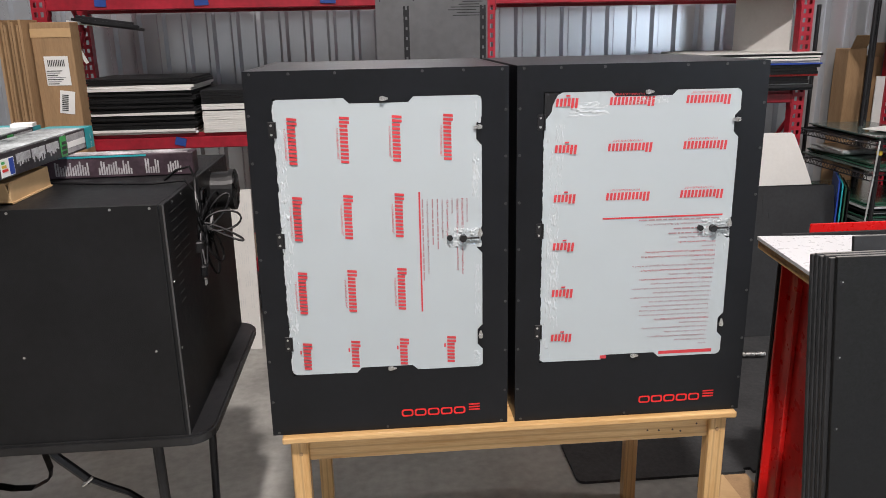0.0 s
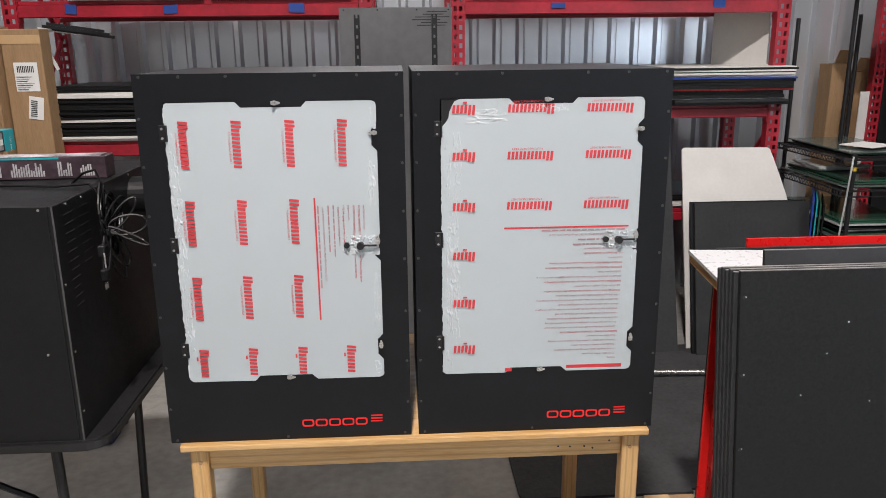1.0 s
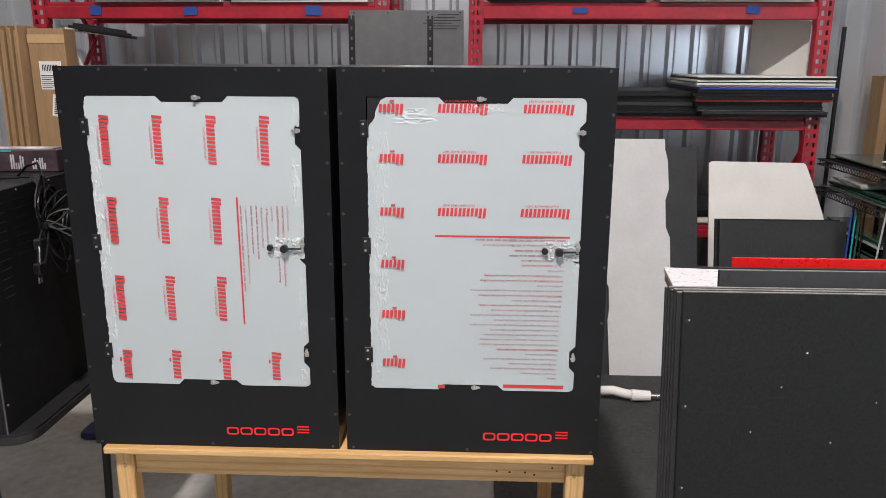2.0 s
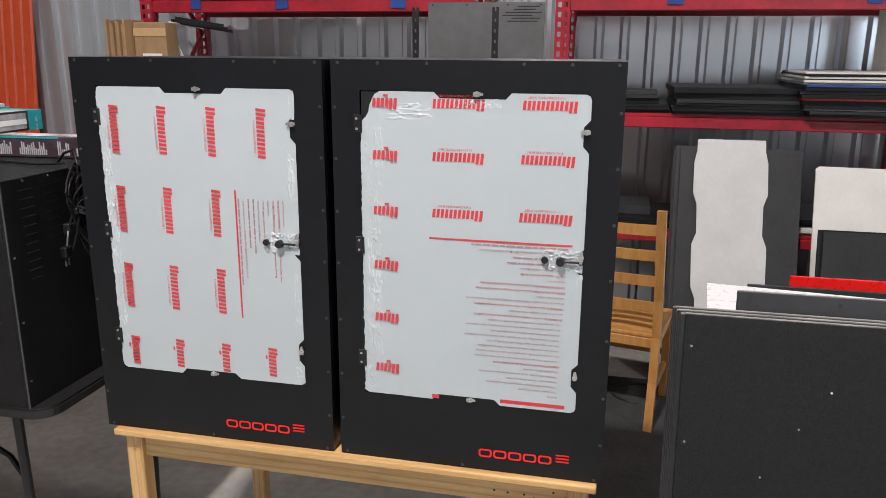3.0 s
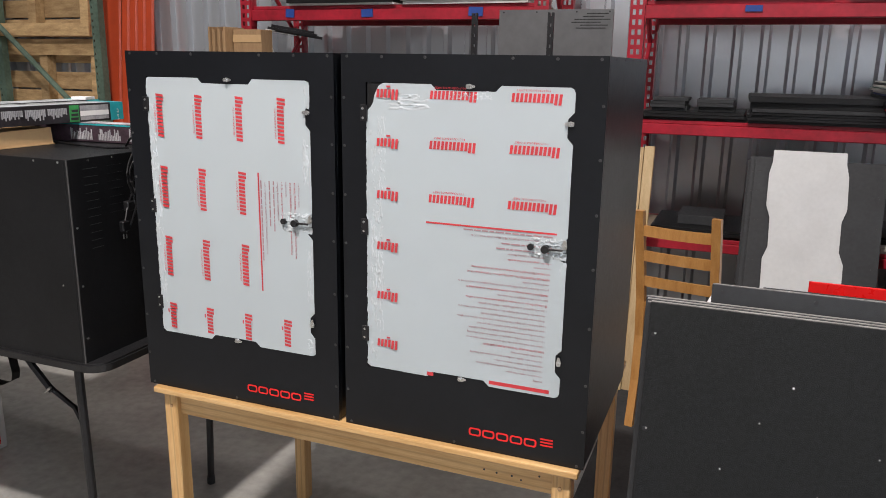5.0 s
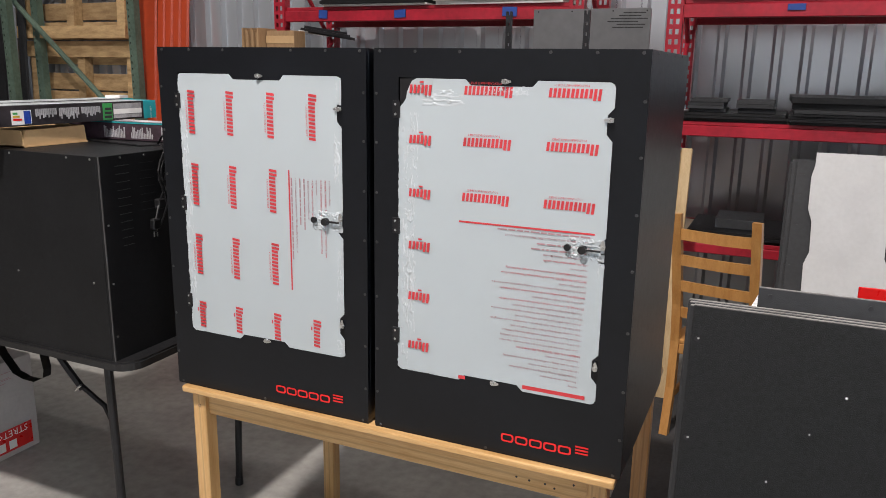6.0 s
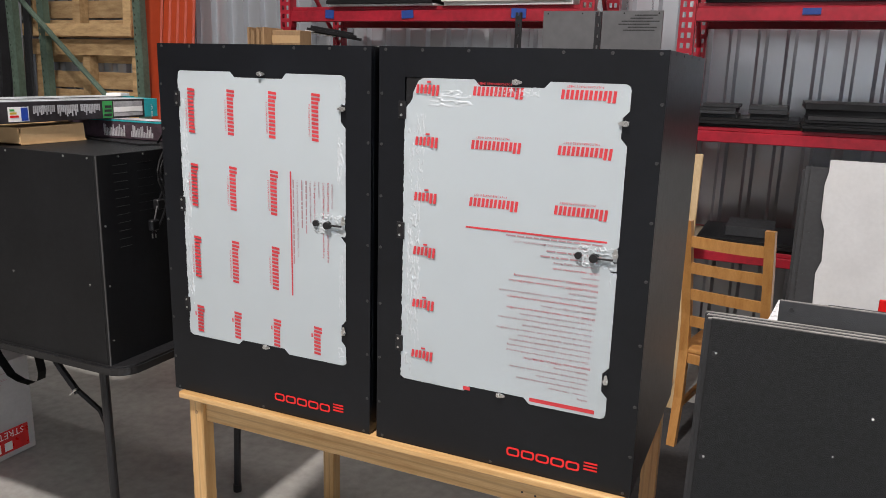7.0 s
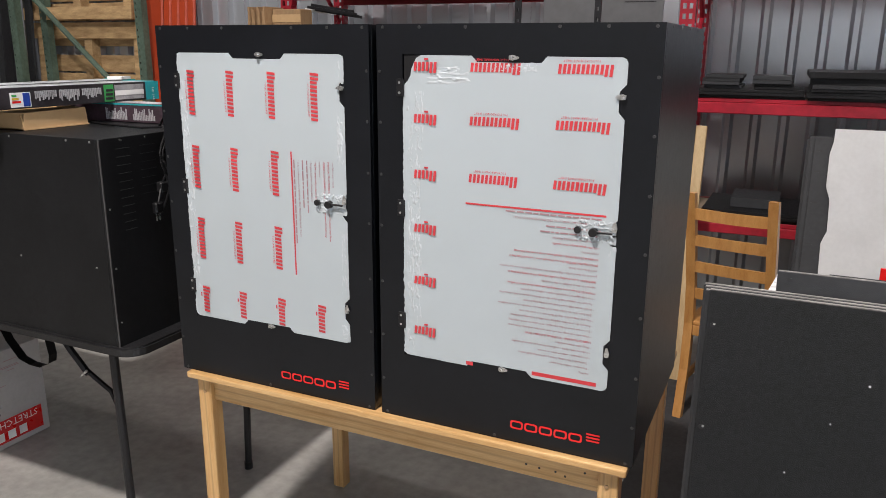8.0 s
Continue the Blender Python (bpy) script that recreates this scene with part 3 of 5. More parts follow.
def enclosure(ox, oy, oz, torn, wrinkle, seed):
    en = thing("enclosure", ox + EW / 2, oy + ED / 2, oz, "black board cabinet with a film-covered window door on pine table", "cabinet", "enclosures on the table")
    t = 0.012
    # front frame: the opening goes through it
    bm = bmesh.new()
    outer = [(0, 0), (EW, 0), (EW, EH), (0, EH)]
    hole = [(x + (0.0012 if x > 0.3 else -0.003), z + (0.0012 if z > 0.5 else -0.0012)) for x, z in WIN]
    vo = [bm.verts.new((ox + x, oy, oz + z)) for x, z in outer]
    vh = [bm.verts.new((ox + x, oy, oz + z)) for x, z in hole]
    es = [bm.edges.new((vs[i], vs[(i + 1) % len(vs)])) for vs in (vo, vh) for i in range(len(vs))]
    bmesh.ops.triangle_fill(bm, use_beauty=True, edges=es)
    g = bmesh.ops.extrude_face_region(bm, geom=list(bm.faces))
    bmesh.ops.translate(bm, vec=(0, t, 0), verts=[v for v in g["geom"] if isinstance(v, bmesh.types.BMVert)])
    part("front_panel", bm, BLACK, en)
    for x in (ox, ox + EW - t):
        part("side_panel", block(x, x + t, oy + t + 0.0006, oy + ED, oz, oz + EH, bev=0.0008), BLACK, en)
    part("top_panel", block(ox + t + 0.0006, ox + EW - t - 0.0006, oy + t + 0.0006, oy + ED, oz + EH - t, oz + EH - 0.0005), BLACK, en)
    part("bottom_panel", block(ox + t + 0.0006, ox + EW - t - 0.0006, oy + t + 0.0006, oy + ED, oz, oz + t), BLACK, en)
    part("back_panel", block(ox + t + 0.0006, ox + EW - t - 0.0006, oy + ED - t, oy + ED - 0.0006, oz + t, oz + EH - t - 0.001), BLACK, en)
    door = part("door", slab(bmesh.new(), [(ox + x, oz + z) for x, z in WIN], oy + 0.002, oy + 0.008), BLACKP, en, "clear plastic window door seen dark")
    part("masking_film", put(film(wrinkle, torn_outline(seed, torn), seed), Matrix.Translation((ox, oy - 0.0005, oz))), FILM, door, "white masking film, puckered at its edges", smooth=True)
    for x0, x1, z0, z1, dep, sd, al in LOOSE[torn]:
        part("loose_film", put(loose_film(x0, x1, z0, z1, dep, sd, al), Matrix.Translation((ox, oy - 0.0008, oz))), FILML, door, "crinkled clear film lifting from the pane", smooth=True)
    # screws round the rim
    ring = [(x, EH - 0.007) for x in (0.016, 0.105, 0.212, 0.415, 0.512, 0.604)] + [(x, 0.007) for x in (0.016, 0.3, 0.604)]
    ring += [(x, z) for x in (0.007, EW - 0.007) for z in (0.095, 0.209, 0.344, 0.480, 0.600, 0.718, 0.830)]
    for x, z in ring:
        bm = rod(bmesh.new(), (ox + x, oy - 0.0012, oz + z), (ox + x, oy + 0.001, oz + z), 0.0036, 10)
        rod(bm, (ox + x, oy - 0.0022, oz + z), (ox + x, oy - 0.0011, oz + z), 0.0026, 6)
        part("screw", bm, SCREW, en)
    for dy in (0.085, 0.20, 0.33, 0.47):
        part("screw", rod(bmesh.new(), (ox + EW - 0.001, oy + dy, oz + EH - 0.006), (ox + EW + 0.0012, oy + dy, oz + EH - 0.006), 0.003, 10), SCREW, en)
    for zc in (0.255, 0.526, 0.796):
        bm = block(ox + 0.050, ox + 0.066, oy - 0.002, oy + 0.001, oz + zc - 0.019, oz + zc + 0.019, bev=0.0006)
        rod(bm, (ox + 0.067, oy - 0.0025, oz + zc - 0.019), (ox + 0.067, oy - 0.0025, oz + zc + 0.019), 0.0026, 8)
        h = part("hinge", bm, STEELB, en, "small black hinge")
        for dz in (-0.011, 0.011):
            part("screw", rod(bmesh.new(), (ox + 0.057, oy - 0.0032, oz + zc + dz), (ox + 0.057, oy - 0.0018, oz + zc + dz), 0.003, 8), CHROME, h)
    # turn latches: a screw with a tapering plastic tongue
    for x, z, ang in ((0.549, 0.791, 180), (0.549, 0.526, 90), (0.549, 0.254, 90), (0.318, 0.863, 0), (0.314, 0.176, 0)):
        m = Matrix.Translation((ox + x, oy, oz + z)) @ Matrix.Rotation(radians(-ang), 4, "Y")
        bm = slab(bmesh.new(), [(-0.006, -0.004), (0.002, -0.006), (0.015, -0.0018), (0.015, 0.0018), (0.002, 0.006), (-0.006, 0.004)], -0.006, -0.0045, m)
        la = part("latch", bm, CHROME, en, "clear turn latch on a screw")
        part("screw", rod(bmesh.new(), m @ Vector((-0.001, -0.010, 0)), m @ Vector((-0.001, 0.0, 0)), 0.0042, 10), CHROME, la)
    # knob and lock
    kb = part("knob", rod(bmesh.new(), (ox + 0.506, oy - 0.013, oz + 0.517), (ox + 0.506, oy - 0.001, oz + 0.517), 0.0088, 18, 0.0100), BLACKP, door, "black turn knob through the film", smooth=False)
    part("bolt", rod(bmesh.new(), (ox + 0.473, oy - 0.009, oz + 0.519), (ox + 0.473, oy - 0.001, oz + 0.519), 0.0075, 12), BLACKP, door)
    part("catch_arm", block(ox + 0.510, ox + 0.546, oy - 0.010, oy - 0.006, oz + 0.5155, oz + 0.5205, bev=0.001), BLACKP, door)
    # red mark near the lower right corner: plain rounded shapes
    x, yp = 0.338, oy - 0.0015
    for i in range(5):
        w = 0.031
        put_m = facing(x, 0.034, 0, ox, yp, oz)
        part("emblem_shape", put(ring_shape(w, 0.021, 0.0043), put_m), LOGO, en, "red cut vinyl shape")
        x += 0.0345
    for k in range(3):
        part("emblem_shape", put(flatbar(0, 0.030, 0, 0.0042), facing(0.516, 0.042 + k * 0.0078, 0, ox, yp, oz)), LOGO, en, "red cut vinyl shape")
    return en, door


LOOSE = {False: [(0.062, 0.090, 0.18, 0.855, 0.0050, 1.0, 0.6), (0.528, 0.551, 0.60, 0.74, 0.0045, 2.0, 0.5), (0.532, 0.552, 0.29, 0.46, 0.004, 4.0, 0.5), (0.528, 0.552, 0.172, 0.215, 0.004, 4.5, 0.4), (0.455, 0.552, 0.492, 0.545, 0.0085, 5.0, 0.1), (0.535, 0.552, 0.80, 0.862, 0.0025, 6.0, 0.6)],
         True: [(0.070, 0.113, 0.23, 0.790, 0.0050, 11.0, 0.8), (0.066, 0.098, 0.175, 0.240, 0.0040, 12.0, 0.9), (0.115, 0.235, 0.805, 0.845, 0.0045, 13.0, 0.0), (0.240, 0.385, 0.833, 0.852, 0.0040, 14.0, 0.1), (0.462, 0.553, 0.492, 0.545, 0.0085, 15.0, 0.1), (0.500, 0.550, 0.835, 0.862, 0.0015, 16.0, 0.2), (0.09, 0.118, 0.60, 0.80, 0.004, 17.0, 0.7), (0.536, 0.553, 0.44, 0.49, 0.004, 18.0, 0.6)]}
E1 = (-0.309, 1.824, TZ + 0.001)
E2 = (0.331, 1.824, TZ + 0.001)
en1, door1 = enclosure(*E1, False, 0.045, 3.0)
en2, door2 = enclosure(*E2, True, 0.080, 8.0)


def prints(door, o, marks, turn):
    ox, oy, oz = o
    for x, z, clip in marks:
        yp = oy - (0.0030 if x < 0.16 else 0.0016)
        m = facing(x, z, turn, ox, yp, oz)
        mk = part("print_mark", put(wordmark(0.113, 0.0215, clip), m), INK, door, "red printed mark on the film")
        part("print_line", put(lettering("POLYCARBONATE SHEET", 0.0066, pose(0.026, -0.0085, 0)) if clip > 0.9 else flatbar(0.02, 0.03, -0.008, -0.004), m), INK, door)


prints(door1, E1, [(c, r, 0.72 if r < 0.3 else 1.0) for c in (0.094, 0.216, 0.340, 0.462) for r in (0.824, 0.636, 0.446, 0.257) if c < 0.4 or r in (0.824, 0.257)], 90)
prints(door2, E2, [(c, r + 0.0125, 0.62 if c < 0.2 else 1.0) for c in (0.148, 0.337, 0.527) for r in (0.8395, 0.728, 0.605, 0.481, 0.357, 0.234) if c < 0.2 or r > 0.55], 180)
part("print_rule", put(flatbar(0, 0.310, -0.002, 0.002), facing(0.400, 0.637, 90, E1[0], E1[1] - 0.0016, E1[2])), INK, door1)
part("print_rule", put(flatbar(0, 0.311, -0.002, 0.002), facing(0.530, 0.5515, 180, E2[0], E2[1] - 0.0016, E2[2])), INK, door2)
for a, b in ((0.226, 0.243), (0.385, 0.530)):
    part("print_band", put(flatbar(0, b - a, 0, 0.009), facing(b, 0.184 if a > 0.3 else 0.180, 180, E2[0], E2[1] - 0.0016, E2[2])), INK, door2, "torn red printed band")
DOT = "\u2022 "
LINES = ["#0.20", DOT + "code compliance and certifications: FBC, Miami-Dade NOA, CC-01", "#0.11", "#0.12", DOT + "Burglary Resistant Glazing Material", DOT + "UL 94 - gauge and product specific", "requirements:",
         "CODES & STANDARDS: polycarbonate sheet meets the following", "PHYSICAL PROPERTIES: See our Polycarbonate Technical Data Sheet", "our Fabrication Guide",
         "protect the sheet surface. Fabrication and cleaning suggestions can be found in", "HANDLING: Leave masking on polycarbonate sheet during handling to", "exposed to direct sunlight or the elements.",
         "STORAGE: Do not store masked polycarbonate sheet where it will be", DOT + "Use only approved compatible paints, sealants and gaskets", DOT + "Account for dimensional changes due to thermal expansion and contraction",
         DOT + "Avoid screws with bevel heads and self-tapping threads", DOT + "Drill holes that are larger than the fastener, use washers, do not overtighten", DOT + "Saw cut using carbide tipped blade with 3-5 teeth per inch",
         DOT + "Remove the protective masking immediately following installation", DOT + "Do not use razor blades, squeegees or brushes to avoid scratching", DOT + "Clean with mild soap and soft cloth and rinse well with clean water",
         "FABRICATION AND TECHNICAL INFORMATION", DOT + "Recyclable when necessary", DOT + "Performs with clarity - unaffected by temperature and humidity", DOT + "Accepts paint - write or draw on surface",
         DOT + "Outstanding fabricating, forming and bending applications", DOT + "Protection - better than paper", "masking"]


def word_bars(length, h, seed):
    """A line of print that stays unread: bars as long as words."""
    r, x, bm = random.Random(seed), 0.0, bmesh.new()
    while x < length:
        w = r.uniform(0.006, 0.024)
        bm.faces.new([bm.verts.new(p) for p in ((x, -0.001 - h, 0), (x + w, -0.001 - h, 0), (x + w, -0.001, 0), (x, -0.001, 0))])
        x += w + 0.003
    return bm


for i, s in enumerate(LINES):
    for o, d, turn, x, z in ((E2, door2, 180, 0.521 - 0.0003 * i, 0.541 - 0.01225 * i), (E1, door1, 90, 0.410 + 0.01225 * i, 0.618)):
        if d is door1 and i > 9:
            continue
        m = facing(x, z, turn, o[0], o[1] - 0.0016, o[2])
        bm = word_bars(float(s[1:]), 0.0034, i) if s[0] == "#" else lettering(s, 0.0068, pose(0, -0.005, 0), 0.014)
        part("print_line", put(bm, m), INKH if s[:4].isupper() else INKP, d)


# ---- folding table with the older cabinet, at the left ----
ft = thing("folding_table", -1.4, 2.17, 0, "black plastic folding table with steel tube legs", "table")
FX0, FX1, FY0, FY1, FZ = -2.30, -0.453, 1.776, 2.575, 0.757
out = []
for cx, cy, a0 in ((FX1 - 0.07, FY0 + 0.07, -90), (FX1 - 0.07, FY1 - 0.07, 0), (FX0 + 0.07, FY1 - 0.07, 90), (FX0 + 0.07, FY0 + 0.07, 180)):
    out += [(cx + 0.07 * math.cos(radians(a0 + k * 15)), cy + 0.07 * math.sin(radians(a0 + k * 15))) for k in range(7)]
bm = slab(bmesh.new(), [(x, -y) for x, y in out], 0, 0.030, pose(0, 0, FZ, 90, 0, 0))
bmesh.ops.bevel(bm, geom=[e for e in bm.edges if abs(e.verts[0].co.z - e.verts[1].co.z) < 1e-5], offset=0.006, segments=2, affect="EDGES")
part("tabletop", bm, BLACKP, ft, "pebbled black plastic top with rounded corners")
for y, foot in ((1.85, -0.605), (2.46, -0.642)):
    part("leg", rod(bmesh.new(), (-0.615, y, FZ - 0.03), (foot, y, 0.012), 0.0135, 14), STEELB, ft)
    part("foot_cap", rod(bmesh.new(), (foot, y, 0), (foot, y, 0.03), 0.016, 14), RUBBER, ft)
    part("leg", rod(bmesh.new(), (-2.15, y, FZ - 0.03), (-2.12, y, 0.012), 0.0135, 14), STEELB, ft)
part("brace", tube(bmesh.new(), [(-0.965, 1.93, FZ - 0.028), (-0.905, 1.93, 0.657), (-0.832, 1.93, 0.583)], 0.012, 6), STEELB, ft)
part("brace", tube(bmesh.new(), [(-0.838, 1.935, 0.588), (-0.79, 1.935, 0.562), (-0.735, 1.93, 0.540), (-0.640, 1.88, 0.505)], 0.009, 6), STEELB, ft)
part("brace_ring", tube(bmesh.new(), [(-0.850, 1.917, 0.578), (-0.836, 1.915, 0.590), (-0.822, 1.917, 0.602)], 0.0045, 6), CHROME, ft, "bare steel locking ring")
bm = bmesh.new()
strap = [(-1.125, FZ - 0.026), (-1.10, 0.686), (-1.046, 0.630), (-1.0, 0.618), (-0.950, 0.617), (-0.905, 0.640), (-0.898, 0.668), (-0.910, FZ - 0.026)]
rows = [[bm.verts.new((x, y, z)) for y in (1.845, 1.875)] for x, z in strap]
for p, q in zip(rows, rows[1:]):
    bm.faces.new((p[0], p[1], q[1], q[0]))
bmesh.ops.solidify(bm, geom=list(bm.faces), thickness=0.004)
part("carry_strap", bm, RUBBER, ft, "black webbing carry strap")

CX0, CX1, CY0, CY1, CZ0, CZ1 = -1.445, -0.508, 1.785, 2.558, FZ + 0.001, 1.384
oc = thing("vented_cabinet", (CX0 + CX1) / 2, (CY0 + CY1) / 2, CZ0, "black board cabinet with side vents, on the folding table", "cabinet")
t = 0.012
part("front_panel", block(CX0, CX1 - t - 0.0005, CY0, CY0 + t, CZ0, CZ1, bev=0.0008), BLACK2, oc)
part("back_panel", block(CX0, CX1 - t - 0.0005, CY1 - t, CY1, CZ0, CZ1, bev=0.0008), BLACK2, oc)
part("side_panel", block(CX1 - t, CX1, CY0, CY1, CZ0, CZ1, bev=0.0012), BLACK2, oc)
part("side_panel", block(CX0, CX0 + t, CY0 + t + 0.001, CY1 - t - 0.001, CZ0, CZ1 - t), BLACK2, oc)
part("top_panel", block(CX0 + 0.0005, CX1 - t - 0.0005, CY0 + t + 0.0005, CY1 - t - 0.0005, CZ1 - t, CZ1 - 0.0004), BLACK2, oc)
# first column's grey bars paint the highlights on the slot edges
for col, (ya, yb, n) in enumerate(((1.838, 1.890, 11), (1.925, 1.985, 7))):
    for i in range(n):
        zc = 1.352 - i * 0.0232
        part("vent_slot", block(CX1 - 0.0002, CX1 + 0.0006, ya + 0.001 * i * (1 - col), yb, zc, zc + 0.0018), RUBBER if col else SCREW, oc, "thin vent slot, the first column greyed for the glint on its edges")
for x, z in ((-0.878, 1.018), (-0.566, 1.018), (-0.60, CZ0 + 0.012), (-0.90, CZ0 + 0.012), (-0.53, CZ0 + 0.012), (-0.54, CZ1 - 0.008), (-0.63, CZ1 - 0.008), (-0.86, CZ1 - 0.008)):
    part("screw", rod(bmesh.new(), (x, CY0 - 0.0015, z), (x, CY0 + 0.001, z), 0.0032, 10), CHROME, oc)
for y, z in ((1.80, 1.19), (1.80, 1.019), (1.80, 0.86), (1.86, CZ1 - 0.008), (1.95, CZ1 - 0.008), (2.1, CZ1 - 0.008), (2.3, CZ1 - 0.008), (1.88, CZ0 + 0.01), (2.1, CZ0 + 0.01)):
    part("screw", rod(bmesh.new(), (CX1 - 0.001, y, z), (CX1 + 0.0015, y, z), 0.0032, 10), CHROME, oc)
part("edge_strip", block(CX1 - 0.0035, CX1 + 0.0006, CY0 - 0.0008, CY0 + 0.002, CZ0, CZ1), EDGED, oc, "bare cut edge of the board")
fan = part("exhaust_duct", rod(bmesh.new(), (CX1, 2.33, 1.31), (CX1 + 0.052, 2.33, 1.31), 0.055, 28), BLACKP, oc, "round black exhaust fan duct", smooth=False)
bm = rod(bmesh.new(), (CX1 + 0.052, 2.33, 1.31), (CX1 + 0.066, 2.33, 1.31), 0.062, 28)
part("fan_rim", bm, BLACKP, fan)
bm = bmesh.new()
for k in range(7):
    bx(bm, CX1 + 0.067, CX1 + 0.069, -0.008, 0.008, 0.012, 0.055, Matrix.Translation((0, 2.33, 1.31)) @ Matrix.Rotation(k * 2 * math.pi / 7, 4, "X"))
part("fan_grille", bm, STEELB, fan)

# bundled power cords hanging on its side
CORDM = mat("glossy_black_cord", (0.008, 0.008, 0.009), 0.38, spec=0.28, rvar=0.05)
cord = thing("power_cord", -0.48, 2.0, CZ1, "bundle of black power cords hanging from the cabinet's top edge", "power cord")
rng = random.Random(4)
for i in range(6):
    pts, y, x = [], 2.05 + 0.02 * rng.uniform(-1, 1), CX1 + 0.012 + 0.01 * rng.random()
    a, w, drop = rng.uniform(0, 6), rng.uniform(0.025, 0.07), rng.uniform(0.10, 0.17)
    for k in range(25):
        s = 2 * math.pi * k / 24
        pts.append((x + 0.012 * math.sin(s + a) + 0.012, y - 0.01 + w * math.sin(s) * (0.6 + 0.4 * math.sin(2 * s + a)), 1.30 + drop * 0.62 * math.cos(s)))
    part("loop", tube(bmesh.new(), pts, 0.0036, 6), CORDM, cord)
part("lead", tube(bmesh.new(), [(-0.90, 2.10, CZ1 + 0.005), (-0.75, 2.06, CZ1 + 0.005), (-0.60, 2.03, CZ1 + 0.006), (-0.515, 2.03, CZ1 + 0.012), (-0.49, 2.03, CZ1 - 0.02), (-0.482, 2.02, 1.28), (-0.478, 1.98, 1.22)], 0.0036, 6), CORDM, cord)
part("lead", tube(bmesh.new(), [(-0.58, 2.08, CZ1 + 0.005), (-0.54, 2.06, CZ1 + 0.035), (-0.505, 2.05, CZ1 + 0.045), (-0.487, 2.04, CZ1 + 0.01), (-0.48, 2.02, 1.30), (-0.475, 1.965, 1.235)], 0.0036, 6), CORDM, cord)
part("lead", tube(bmesh.new(), [(-0.475, 1.965, 1.235), (-0.468, 1.95, 1.215), (-0.462, 1.935, 1.19)], 0.0036, 6), CORDM, cord)
part("switch_block", block(-0.487, -0.467, 1.955, 1.985, 1.215, 1.245, bev=0.003), BLACKP, cord)
# the folded ends of the bundle, fanning out from its tie
for reach, rise, side, back in ((0.062, 0.058, 0.026, 0.05), (0.092, 0.004, 0.024, 0.03), (0.100, -0.050, 0.007, 0.00), (0.030, 0.075, 0.024, 0.04), (0.034, -0.110, 0.026, 0.02), (0.018, -0.150, 0.020, 0.03), (0.004, -0.125, 0.012, -0.06)):
    tie, tip = Vector((-0.470, 2.00, 1.285)), Vector((-0.470 + reach, 2.00 + back, 1.285 + rise))
    up, pts = Vector((0, 0.5, 1)) if reach > 0.06 else Vector((0.4, 1, 0)), []
    for k in range(19):
        s = 2 * math.pi * k / 18
        pts.append(tuple(tie.lerp(tip, 0.5 - 0.5 * math.cos(s)) + up * side * math.sin(s)))
    part("loop", tube(bmesh.new(), pts, 0.0031, 6), CORDM, cord)
part("tie", block(-0.486, -0.462, 1.985, 2.015, 1.262, 1.285, bev=0.004), BLACKP, cord)
pl = part("plug", block(-0.472, -0.454, 1.916, 1.946, 1.160, 1.192, bev=0.004), CORDM, cord)
for dy in (-0.006, 0.006):
    part("prong", block(-0.465, -0.461, 1.929 + dy, 1.931 + dy, 1.138, 1.161), CHROME, pl)


pc = thing("plum_carton", -0.80, 2.2, CZ1, "long plum and black printed lamp carton lying on the cabinet", "carton", "lamp cartons")
M = pose(-1.05, 2.160, CZ1 + 0.001, 0, 0, 3.0)
part("body", block(0, 0.525, 0, 0.075, 0, 0.062, M, 0.002), PURPLE, pc)
part("lid_print", block(0.02, 0.51, 0.006, 0.069, 0.0625, 0.0635, M), mat("lid_print_ink", (0.55, 0.52, 0.54), 0.35, var=0.5, scale=14, col2=(0.05, 0.04, 0.05)), pc, "pale print on the carton's lid")
part("stripe", block(0.05, 0.40, -0.0012, -0.0002, 0.056, 0.061, M), TEAL, pc)
for j, xa in enumerate((0.155, 0.27, 0.395, 0.455)):
    r = random.Random(j)
    for i in range(14 if j < 2 else 6):
        part("print_bar", block(xa + i * 0.0065, xa + i * 0.0065 + 0.0042, -0.0012, -0.0002, 0.008, 0.024 + 0.026 * r.random(), M), GREYP, pc)

tr = thing("cardboard_tray", -1.05, 1.95, CZ1, "shallow open light brown cardboard tray", "tray")
bm = bmesh.new()
bx(bm, -1.26, -0.868, 1.842, 2.073, CZ1 + 0.001, CZ1 + 0.005)
part("base", bm, CARDL, tr)
bm = slab(bmesh.new(), [(1.842, 0), (2.073, 0), (2.068, 0.054), (1.850, 0.050)], 0, 0.004, pose(-0.872, 0, CZ1 + 0.001, 0, 0, 90))
part("side", bm, CARDL, tr)
part("side", slab(bmesh.new(), [(-1.26, 0), (-0.868, 0), (-0.880, 0.050), (-1.255, 0.050)], 1.842, 1.846, pose(0, 0, CZ1 + 0.001)), CARDL, tr)
part("side", slab(bmesh.new(), [(-1.26, 0), (-0.875, 0), (-0.880, 0.054), (-1.255, 0.054)], 2.068, 2.072, pose(0, 0, CZ1 + 0.001)), CARDL, tr)
part("lid", block(-1.255, -0.884, 1.852, 2.066, CZ1 + 0.047, CZ1 + 0.0505), CARDL, tr)

